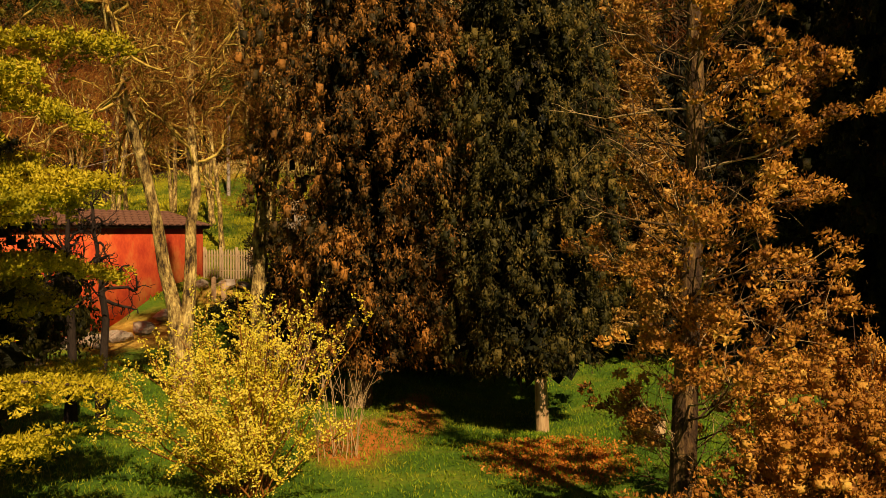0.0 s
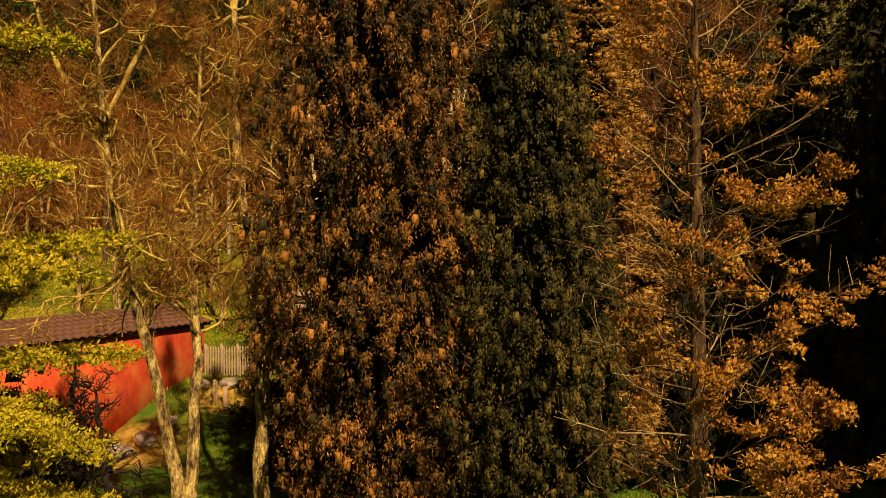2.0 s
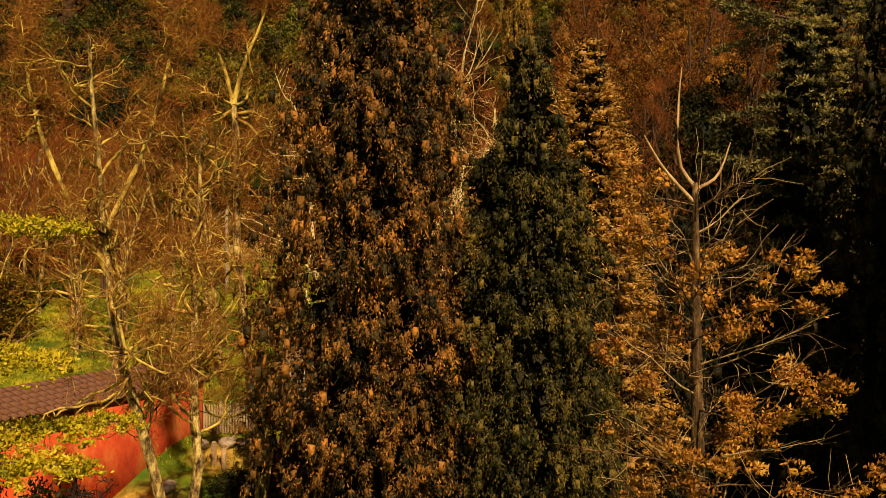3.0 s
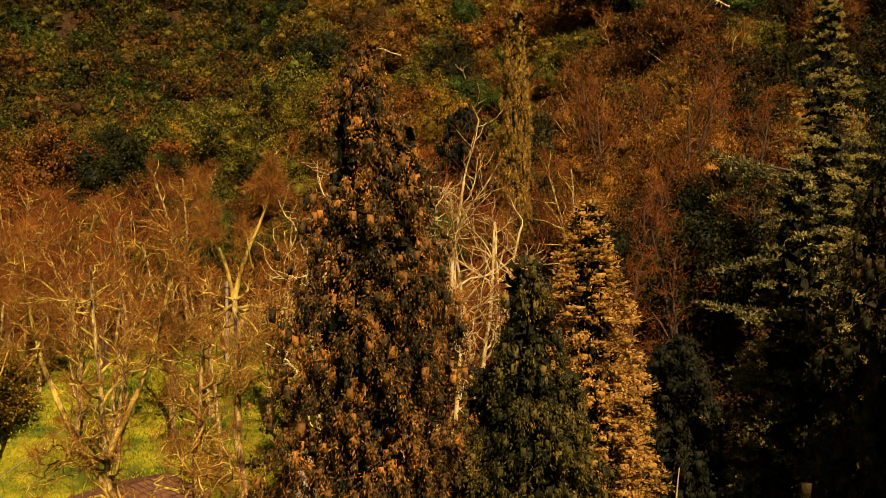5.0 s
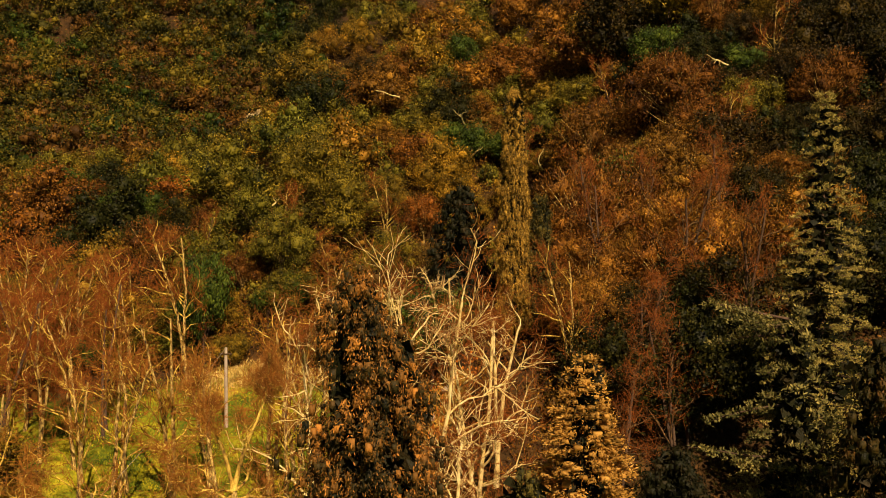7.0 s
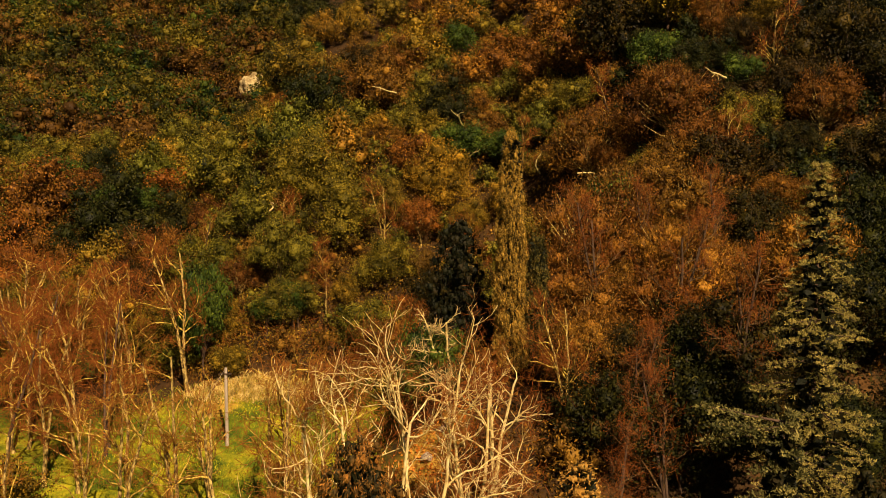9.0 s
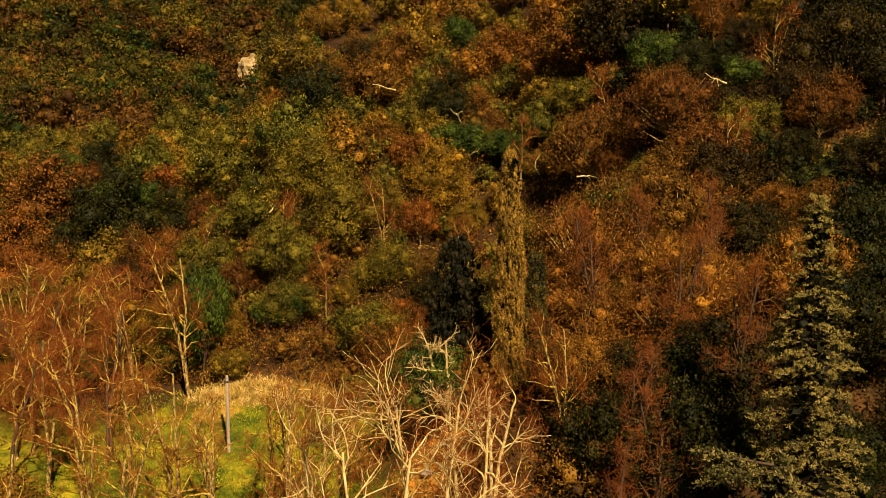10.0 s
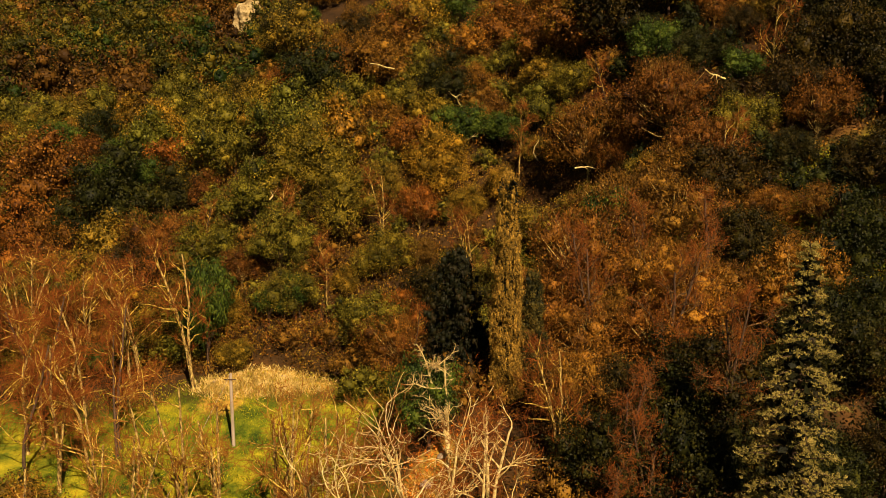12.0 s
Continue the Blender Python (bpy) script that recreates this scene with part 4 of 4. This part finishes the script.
        k = 1 + 0.35 * noise.noise(c * 1.7) + 0.2 * noise.noise(c * 4.5) + 0.1 * noise.noise(c * 11)
        v.co = Vector((c.x * rx * k, c.y * 5 * k, c.z * rz * k))
    me = bpy.data.meshes.new("rock_outcrop")
    bm.to_mesh(me)
    bm.free()
    me.materials.append(CLIFF_STONE)
    ob = new("rock_outcrop", me)
    ob.matrix_basis = pose(x, y, z, -20, 12, 0)
    return tagged(ob, "bare pale limestone face among the far woods", "rock outcrop")


outcrop(-51.8, 272, 48.0, 3.6, 5.4, 5)
outcrop(-48.0, 268, 43.0, 2.2, 4.0, 6)


def pole(x, y):
    p = thing("utility_pole", x, y, at_land(x, y), "plain grey wooden utility pole on the meadow", "utility pole")
    top = 14.05 - at_land(x, y)
    g = Geo()
    tube(g, [(0, 0, -0.4), (0, 0, top * 0.5), (0.02, 0, top - 0.06), (0.02, 0, top)], [0.16, 0.14, 0.12, 0.10], 9)
    tube(g, [(0.02, 0, top), (0.02, 0, top + 0.005)], [0.10, 0.001], 9)
    part("shaft", g.mesh("shaft", POLE_WOOD, True), p)
    g = Geo()
    box(g, (-0.5, -0.17, top - 0.55), (0.5, -0.08, top - 0.45))
    part("crossarm", g.mesh("crossarm", BARK_DARK), p, "dark wooden crossarm")


pole(-17.36, 76.7)


def cable(a, b, sag):
    """A thin wire that hangs between two places."""
    t = np.linspace(0, 1, 24)[:, None]
    p = np.array(a) * (1 - t) + np.array(b) * t
    p[:, 2] -= 4 * sag * (t * (1 - t))[:, 0]
    g = Geo()
    tube(g, p, np.full(24, 0.018), 4)
    tagged(new("power_cable", g.mesh("power_cable", POLE_WOOD, True)), "thin sunlit cable from the wooden pole to the house", "cable")


cable((-17.36, 76.6, 14.0), (-21.9, 28.95, 5.2), 1.2)

# ---- hillside ----
scale_conifer("cypress_tree", 4.5, 62.6, [(0, 0, 32.5 - at_land(4.5, 62.6), 1.15, 0.33)], CYPRESS_LEAF, "tall narrow cypress column in full sun", 3600, per=20, size=0.11, carve=0.12, spread=0.11, tall=0.32, sunk=0.8,
              droop=-1.0, low=0.8, seed=71, category="cypress tree", bulge=0.2)
scale_conifer("cypress_tree", 6.3, 63.2, [(0, 0, 25.8 - at_land(6.3, 63.2), 0.95, 0.35)], THUJA_GREEN, "shorter green cypress beside the tall one", 420, per=36, size=0.16, carve=0.6, tall=0.4,
              droop=-1.0, low=0.6, seed=72, category="cypress tree", bulge=0.2)

scale_conifer("dark_conifer", 1.2, 67.0, [(0, 0, 26.6 - at_land(1.2, 67.0), 2.7, 0.4)], SHADE_NEEDLES, "near-black conifer standing in for the cypress's cast shadow", 300, per=24, seed=73, size=0.24, spread=0.4, tall=0.55, low=0.5)
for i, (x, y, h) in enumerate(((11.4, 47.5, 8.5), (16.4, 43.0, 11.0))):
    scale_conifer("dark_conifer", x, y, [(0, 0, h, 2.8, 0.5)], SHADE_NEEDLES, "near-black conifer filling the hollow's shade", 420, per=26, seed=74 + i, size=0.24, spread=0.42, tall=0.55, low=0.3)

LV_FAR = [dict(n=13, angle=(28, 66), len=0.36, r=0.075, wobble=0.28, lift=0.35, pts=7, tip=0.016, **{"from": 0.3}),
          dict(n=7, angle=(30, 65), len=0.5, r=0.030, wobble=0.3, lift=0.3, pts=4, tip=0.011),
          dict(n=5, angle=(30, 65), len=0.5, r=0.014, wobble=0.3, lift=0.2, pts=3, tip=0.008)]


def leaning(h, lean, rng):
    return [(0, 0, -0.4), (lean * 0.15 + rng.normal() * 0.1, rng.normal() * 0.1, h * 0.3), (lean * 0.5 + rng.normal() * 0.2, rng.normal() * 0.2, h * 0.65), (lean, rng.normal() * 0.3, h)]


def far_bare(x, y, h, seed, bark, twig, label, lean=0.0, stems=1, r=0.16, group="bare hillside trees", fine=1100, limb_bark=None):
    rng = np.random.default_rng(seed)
    s = [(leaning(h * rng.uniform(0.85, 1), lean + (i - (stems - 1) / 2) * h * 0.16, rng), r, 0.06) for i in range(stems)]
    return bare_tree("bare_tree", x, y, s, LV_FAR, label, seed, bark, twig, group, fine, 0.75, 0.019, 6, limb_bark=limb_bark)


# pale leafless trees behind the thujas
for i, (x, y, h, lean, st) in enumerate(((-3.4, 42.5, 19.5, 0.4, 2), (-1.2, 45.0, 19.0, 0.5, 2), (0.4, 39.3, 17.5, 0.3, 1), (1.8, 50.5, 13.5, -0.4, 2), (2.9, 54.0, 9.5, 0.6, 2), (-6.0, 47.0, 16.5, -1.0, 1))):
    far_bare(x, y, h, 100 + i, BARK_WHITE, TWIG_RUST, "leafless tree with pale grey-white limbs", lean, st, 0.17, "pale bare trees", 1600, BARK_WHITE)
for i, (x, y, h, lean) in enumerate(((-9.7, 57.7, 15.0, 0.6), (-9.2, 60.5, 13.0, -0.3), (-7.4, 56.0, 14.0, 0.4), (-17.8, 63.0, 13.5, -1.0), (-13.6, 58.5, 12.0, -1.2), (-20.5, 60.0, 12.0, 1.4), (-24.0, 62.5, 11.0, 0.8), (-16.0, 66.0, 10.0, -0.8), (-22.0, 66.5, 11.0, -0.5), (-11.5, 63.5, 11.5, 0.9), (-27.5, 58.5, 11.0, 0.5), (-6.6, 60.5, 10.5, 0.6), (-4.6, 57.0, 10.0, -0.5))):
    far_bare(x, y, h, 120 + i, BARK_PALE, TWIG_BROWN, "leafless tree with tawny sunlit twigs", lean, 1 + i % 2, 0.18, "tawny bare trees", 240, BARK_LICHEN)

far_bare(0.5, 60.3, 20.8 - at_land(0.5, 60.3), 131, BARK_WHITE, TWIG_PALE, "bleached dead tree below the cypress", -0.8, 2, 0.13, "pale bare trees", 150, BARK_WHITE)

# leafless wood at the foot of the slope
protos = [far_bare(-27 - 3 * i, 70 + i, 11.5 + i, 140 + i, BARK_DARK if i == 2 else BARK_PALE, TWIG_RUST, "slender leafless tree with rusty twigs", (-2.0, 1.4, 2.8, -2.6)[i], 1 + i % 2, 0.17,
                   "leafless wood", 1150, BARK_LICHEN) for i in range(4)]
protos.append(far_bare(15.5, 64.0, 10.5, 150, BARK_DARK, TWIG_RUST, "slender leafless tree, bark darkened for the hollow's shade", 1.2, 2, 0.15, "leafless wood", 1300, BARK_UMBER))
rng = np.random.default_rng(7)
for i in range(64):
    x, y = rng.uniform(-58, -19), rng.uniform(64, 89)
    if (x > -24 and y < 84) or (y < 75 and i % 4):
        continue
    p = protos[i % 4]
    s = rng.uniform(0.75, 1.1)
    c = copy_thing(p, pose(x, y, at_land(x, y), 0, 0, rng.uniform(0, 360)))
    c.scale = (s, s, s)

# single leafless trees between the oaks higher up
for x, y, k, s, a in ((23.5, 80.0, 1, 0.6, 20), (15.5, 72.0, 4, 0.75, 130), (20.5, 71.5, 4, 0.8, 250), (-2.5, 84.0, 2, 0.6, 300), (-11.0, 92.0, 0, 0.6, 60), (-5.5, 97.0, 1, 0.62, 200),
                      (3.5, 92.0, 3, 0.6, 330), (8.5, 102.0, 0, 0.62, 90), (17.0, 96.0, 2, 0.6, 170), (30.5, 90.0, 1, 0.66, 10), (33.0, 98.0, 3, 0.66, 100), (-25.0, 99.0, 2, 0.62, 50),
                      (-31.0, 96.0, 1, 0.6, 280), (-16.0, 95.0, 3, 0.55, 150), (11.0, 66.5, 4, 0.9, 220), (9.6, 51.5, 4, 0.75, 75), (13.0, 53.5, 4, 0.85, 160), (11.2, 57.0, 4, 0.8, 15), (7.8, 58.0, 1, 0.7, 190), (18.5, 60.0, 4, 0.95, 310)):
    c = copy_thing(protos[k], pose(x, y, at_land(x, y), 0, 0, a))
    c.scale = (s, s, s * 1.1)

# evergreen and withered oaks over the slope
oaks = []
shade_oaks = [broadleaf_tree("oak_tree", 3.0 + 0.4 * i, 3.0, 15, 44, 0.16, DARK_SHADE_LEAF, "evergreen oak with the slope's shade put into its leaves", 260 + i, "holm oaks") for i in range(3)]
for i in range(5):
    oaks.append(broadleaf_tree("oak_tree", 3.0 + 0.3 * i, 2.8, 16, 44, 0.16, OAK_LEAF, "rounded olive-green evergreen oak on the slope", 200 + i, "evergreen oaks"))
for i in range(4):
    oaks.append(broadleaf_tree("oak_tree", 3.0 + 0.3 * i, 3.2, 17, 44, 0.20, RUST_LEAF, "oak holding withered rust-brown leaves", 220 + i, "withered oaks", BARK_PALE, 0.36, 0.5, 0.45, ragged=0.28, wood=40))
greens = [broadleaf_tree("holly_tree", 2.2 + 0.4 * i, 3.0, 16, 44, 0.16, GREEN_LEAF, "fresh green broadleaf tree among the oaks", 240 + i, "green trees", category="tree") for i in range(2)]


far_oaks = [broadleaf_tree("oak_tree", 3.2 + 0.3 * i, 3.0, 13, 17, 0.27, (OAK_LEAF, RUST_LEAF, DARK_SHADE_LEAF)[i % 3],
                           ("rounded olive-green evergreen oak on the slope", "oak holding withered rust-brown leaves", "evergreen oak with the slope's shade put into its leaves")[i % 3],
                           280 + i, ("evergreen oaks", "withered oaks", "holm oaks")[i % 3], slim=0.6, wood=8, rings=4) for i in range(6)]


def put(src, used, x, y, s, rz):
    m = pose(x, y, at_land(x, y), 0, 0, rz)
    if used:
        c = copy_thing(src, m)
    else:
        c = src
        c.matrix_basis = m
    s *= 1.08
    c.scale = (s, s, s * (0.9 + 0.25 * ((rz * 7) % 1)))
    return c


rng = np.random.default_rng(9)
used = set()
bush = broadleaf_tree("laurel_bush", 1.7, 1.5, 14, 80, 0.11, DARK_SHADE_LEAF, "dense dark evergreen bush in the garden", 300, "garden bushes", category="bush")
bush.matrix_basis = pose(-13.0, 30.6, at_land(-13.0, 30.6), 0, 0, 40)
bush.scale = (1.1, 1.1, 1.7)
for x, y, s, t, a in ((-4.9, 33.8, 1.0, 1.3, 10), (-4.6, 37.5, 1.1, 1.4, 80), (-6.3, 40.6, 1.2, 1.2, 150), (-5.4, 45.0, 1.3, 1.3, 220), (-8.6, 48.5, 1.1, 1.0, 290), (-9.4, 42.2, 0.7, 0.8, 30),
                      (-14.6, 33.2, 0.9, 1.2, 200), (-3.2, 41.5, 1.2, 1.6, 260), (-7.7, 37.4, 0.6, 0.6, 120)):
    c = copy_thing(bush, pose(x, y, at_land(x, y), 0, 0, a))
    c.scale = (s, s, s * t)
spots = []
for _ in range(9000):
    y = 56 + 100 * rng.uniform() ** 1.2
    x = rng.uniform(-0.56 * y - 4, 0.56 * y + 4)
    if y < 88 + 3 * math.sin(x * 0.4) and x < -2:
        continue
    if y < 70 and x < 8:
        continue
    if abs(x - 4.6) < 2.6 and y < 66:
        continue
    need = 3.1 + 0.012 * (y - 60)
    if all((x - a) ** 2 + (y - b) ** 2 > need * need for a, b in spots):
        spots.append((x, y))
spots.sort(key=lambda p: p[1] + 0.35 * max(0.0, abs(p[0]) - 0.35 * p[1]))
joined = {0: [], 1: [], 2: []}
for n, (x, y) in enumerate(spots):
    warm = 0.36 + 0.16 * math.sin(x * 0.09 + 0.6) + (0.45 if x > 6 and y < 84 else 0) + 0.15 * math.sin(y * 0.12)
    if rng.uniform() < 0.07 and n < 400:
        src, k = greens[rng.integers(0, 2)], 0
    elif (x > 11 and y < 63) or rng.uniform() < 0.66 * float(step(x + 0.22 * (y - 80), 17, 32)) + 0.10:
        src, k = shade_oaks[rng.integers(0, 3)], 2
    elif rng.uniform() < warm:
        src, k = oaks[5 + rng.integers(0, 4)], 1
    else:
        src, k = oaks[rng.integers(0, 5)], 0
    s = rng.choice((0.5, 0.65, 0.8, 0.95, 1.15)) * rng.uniform(0.92, 1.08)
    if n >= 400:
        joined[k].append((x, y, 3.7 * s))
        continue
    if y > 104 and src not in greens:
        src = far_oaks[k + 3 * rng.integers(0, 2)]
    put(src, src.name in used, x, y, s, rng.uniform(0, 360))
    used.add(src.name)
small = []
for _ in range(6000):
    y = rng.uniform(50, 128)
    x = rng.uniform(-0.5 * y - 2, 0.5 * y + 2)
    if (x + 0.6) ** 2 + (y - 60.3) ** 2 < 9 or (x - 9.2) ** 2 + (y - 60) ** 2 < 5:
        continue
    if (y < 88 and x < -9) or (y < 81 and x < -3) or (y < 57 and x < 5) or (abs(x - 4.9) < 2.4 and y < 65) or (y < 60 and x > 8):
        continue
    if all((x - p) ** 2 + (y - q) ** 2 > 2.3 ** 2 for p, q in spots) and all((x - p) ** 2 + (y - q) ** 2 > 2.4 ** 2 for p, q in small):
        small.append((x, y))
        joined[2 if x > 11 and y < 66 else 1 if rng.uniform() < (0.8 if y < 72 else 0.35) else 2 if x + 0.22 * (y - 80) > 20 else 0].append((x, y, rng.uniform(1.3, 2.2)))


def thicket(name, mat, label, items, seed, slim):
    """Saplings between the oaks and the crowding trees higher up, too many to count."""
    rng = np.random.default_rng(seed)
    g = Geo()
    for x, y, r in items:
        c, rad = lobe_plan(rng, r, r * 0.9, 9)
        lobes(g, rng, c + np.array([x, y, at_land(x, y)]), rad, 17, 0.24, slim, core=0.6, rings=4, sides=6, ragged=0.17)
    tagged(new(name, g.mesh(name, mat)), label, "thicket", kind="stuff")


thicket("olive_thicket", OAK_LEAF, "crowded olive-green oaks and saplings on the slope", joined[0], 401, 0.6)
thicket("rusty_thicket", RUST_LEAF, "crowded rust-brown oaks and saplings on the slope", joined[1], 402, 0.4)
thicket("dark_thicket", DARK_SHADE_LEAF, "crowded oaks with the slope's shade put into their leaves", joined[2], 403, 0.6)
for x, y, s, k in ((-21.6, 87.0, 0.8, 0), (-21.9, 89.2, 0.85, 1), (-23.4, 89.5, 0.7, 1), (-13.6, 91.0, 0.6, 0), (-16.5, 90.5, 0.55, 0), (13.6, 77.5, 1.1, 0), (-0.8, 62.0, 0.9, 1)):
    put(greens[k], greens[k].name in used, x, y, s, x * 31 % 360).scale.z *= 1.9 if -24 < x < -21 else 1.35
    used.add(greens[k].name)


put(oaks[0], oaks[0].name in used, -30.6, 64.0, 1.1, 70)


def dead_branch(x, y, seed, lift):
    rng = np.random.default_rng(seed)
    ob = thing("dead_branch", x, y, at_land(x, y, -lift), "bleached dead limb lying among the oak crowns", "dead branch", "dead branches", rng.uniform(0, 360))
    out = {}
    p = curve_path(rng, (-1.3, 0, -0.2), (1, 0, 0.35), rng.uniform(2.2, 3.6), 0.25, 0.1, 8)
    r = np.linspace(0.09, 0.025, 8)
    g = Geo()
    tube(g, p, r, 6)
    part("stem", g.mesh("stem", BARK_WHITE, True), ob)
    grow(rng, p, r, [dict(n=5, angle=(30, 70), len=0.4, r=0.045, pts=4, **{"from": 0.3})], out)
    for q, w in out[0]:
        g = Geo()
        tube(g, q, w, 4)
        part("branch", g.mesh("branch", BARK_WHITE, True), ob)


for i, (x, y, lift) in enumerate(((-13.5, 101, 5.5), (-16.5, 98, 4.5), (-6.0, 112, 6), (1.5, 106, 6), (3.0, 103, 5), (14.0, 92, 6), (24.0, 86, 6.5), (27.5, 99, 6.5), (20.0, 104, 6), (9.0, 99, 5.5), (-20.0, 104, 5.0))):
    dead_branch(x, y, 420 + i, lift)


def far_woods(name, mat, label, pick, seed):
    """The woods past the near slope, too many to count. pick: the share of the mix that this kind takes."""
    rng = np.random.default_rng(13)
    own = np.random.default_rng(seed)
    g = Geo()
    n = 0
    while n < 1250:
        y = 128 + 292 * rng.uniform() ** 0.6 if n % 3 else rng.uniform(305, 420)
        x = rng.uniform(-0.56 * y, 0.1 * y)
        if y < 158 and x > -0.3 * y:
            continue
        if 225 < y < 276 and abs(x + 57 * y / 272) < 8:
            continue
        n += 1
        kind = rng.uniform() + 0.25 * math.sin(x * 0.08) * math.sin(y * 0.05)
        size, rise = rng.uniform(1.6, 5.6), rng.uniform(2.0, 5.0)
        if not pick[0] <= kind < pick[1]:
            continue
        r = size + y * 0.011
        c, rad = lobe_plan(own, r, rise, 8)
        lobes(g, own, c + np.array([x, y, at_land(x, y)]), rad, 62 / r ** 2, 0.30 + y * 0.0015, 0.6, core=0.52, rings=4, sides=6, ragged=0.30)
    tagged(new(name, g.mesh(name, mat)), label, "woods", kind="stuff")


far_woods("olive_distant_woods", FAR_OLIVE, "olive-brown woods covering the far slope", (0.16, 0.72), 14)
far_woods("green_distant_woods", FAR_GREEN, "green trees scattered through the far woods", (-9, 0.16), 15)
far_woods("rusty_distant_woods", FAR_RUST, "rust-brown trees scattered through the far woods", (0.72, 9), 16)


def brush(n, seed, mat, name, label, x0, x1, y0, y1, size, tall, keep, slim=0.5):
    """Knee-high to man-high undergrowth over the slope."""
    rng = np.random.default_rng(seed)
    x, y = rng.uniform(x0, x1, n), rng.uniform(y0, y1, n)
    k = keep(x, y) & ((x + 0.6) ** 2 + (y - 60.3) ** 2 > 7) & ((x - 9.2) ** 2 + (y - 60) ** 2 > 4)
    x, y = x[k], y[k]
    lump = 0.5 + 0.5 * np.sin(x * 0.8 + 2 * np.sin(y * 0.45)) * np.sin(y * 0.9 + 1.5 * np.sin(x * 0.5))
    at = np.stack([x, y, land(x, y) + rng.uniform(0, 1, len(x)) * tall * (0.25 + lump)], -1)
    g = Geo()
    leaves(g, at, rng.normal(size=at.shape) + np.array([0, -0.3, 0.6]), size, size * slim, rng)
    tagged(new(name, g.mesh(name, mat)), label, "undergrowth", kind="stuff")


brush(70000, 91, RUST_LEAF, "rusty_undergrowth", "rust-brown undergrowth between the oaks", -45, 50, 56, 125, 0.36, 1.6, lambda x, y: ~((x < -7) & (y < 86)) & ~((x < -1) & (y < 79)) & ~((x > 9) & (y < 62)), 0.4)
brush(45000, 92, OAK_LEAF, "green_undergrowth", "olive-green brambles and low growth on the slope", -45, 50, 60, 125, 0.36, 1.8, lambda x, y: ~((x < -1) & (y < 88)) & ~((x > 9) & (y < 65)))
brush(30000, 93, TWIG_RUST, "twiggy_undergrowth", "rusty twigs at the foot of the slope", -58, 6, 48, 92, 1.1, 3.0, lambda x, y: (((x > -7) & (y < 70)) | (y > 87) | ((x < -26) & (y > 76))), 0.03)


brush(11000, 94, RUST_LEAF, "rusty_undergrowth", "rust-brown scrub above the sunlit bank", -30, 0, 84.5, 98, 0.3, 2.0, lambda x, y: y > 86 + 1.2 * np.sin(x * 0.7), 0.4)
brush(7000, 95, OAK_LEAF, "green_undergrowth", "olive-green scrub above the sunlit bank", -30, 0, 84.5, 98, 0.3, 2.2, lambda x, y: y > 86.5 + 1.2 * np.sin(x * 0.7))
brush(14000, 96, DARK_SHADE_LEAF, "dark_undergrowth", "low growth darkened in colour for the hollow's shade", 6, 42, 42, 68, 0.34, 1.8, lambda x, y: (x > 8) | (y > 50))
brush(9000, 97, RUST_LEAF, "rusty_undergrowth", "rust-brown brambles round the pale bare trees", -7, 9, 43, 60, 0.26, 1.3, lambda x, y: x > -6.5 + 0.1 * (y - 43), 0.4)


# ---- grass and fallen leaves ----
def scatter(n, x0, x1, y0, y1, length, width, mat, name, seed, up=1.0, lift=0.0, keep=None):
    rng = np.random.default_rng(seed)
    x, y = rng.uniform(x0, x1, n), rng.uniform(y0, y1, n)
    if keep is not None:
        k = keep(x, y, rng)
        x, y = x[k], y[k]
    at = np.stack([x, y, land(x, y) + lift], -1)
    g = Geo()
    leaves(g, at, rng.normal(size=at.shape) * 0.5 + np.array([0, 0, up]), length, width, rng)
    return g.mesh(name, mat)


tagged(new("lawn_grass", scatter(80000, -13, 9, 13, 42, 0.11, 0.02, GRASS_BLADE, "lawn_grass", 81, keep=lambda x, y, r: ~((x < -10.5) & (y > 35.5)))), "short green lawn grass in patches of sun", "grass", kind="stuff")
tagged(new("meadow_grass", scatter(40000, -32, -4, 44, 86, 0.22, 0.05, MEADOW_BLADE, "meadow_grass", 82)), "yellow-green grass on the rising meadow", "grass", kind="stuff")
tagged(new("dry_grass", scatter(9000, -24, -9, 81.5, 87.0, 0.36, 0.09, STRAW, "dry_grass", 85, 0.8, 0.0,
                                 lambda x, y, r: ((x + 16.5) / 6.5) ** 2 + ((y - 84.4) / 2.2) ** 2 < r.uniform(0.3, 1.2, len(x)))), "bleached straw-yellow grass on the bank", "grass", kind="stuff")
tagged(new("fallen_leaves", scatter(16000, 0.0, 5.0, 17.5, 26.5, 0.07, 0.05, LITTER, "fallen_leaves", 83, 0.0, 0.02,
                                    lambda x, y, r: ((x - 2.3) / 1.9) ** 2 + ((y - 21.3) / 3.2) ** 2 < r.uniform(0.2, 1.2, len(x)))),
       "orange fallen leaves under the dark thuja", "leaf litter", kind="stuff")
tagged(new("leafy_bank", scatter(5000, -4.0, 12.0, 56.5, 64.0, 0.24, 0.16, LITTER, "leafy_bank", 84, 0.2, 0.05,
                                 lambda x, y, r: (((x + 0.6) / 3.2) ** 2 + ((y - 60.3) / 3.0) ** 2 < r.uniform(0.2, 1.2, len(x))) | (((x - 9.2) / 2.2) ** 2 + ((y - 60) / 2.2) ** 2 < r.uniform(0.2, 1.2, len(x))))),
       "bright orange leaf litter on the sunlit bank", "leaf litter", kind="stuff")
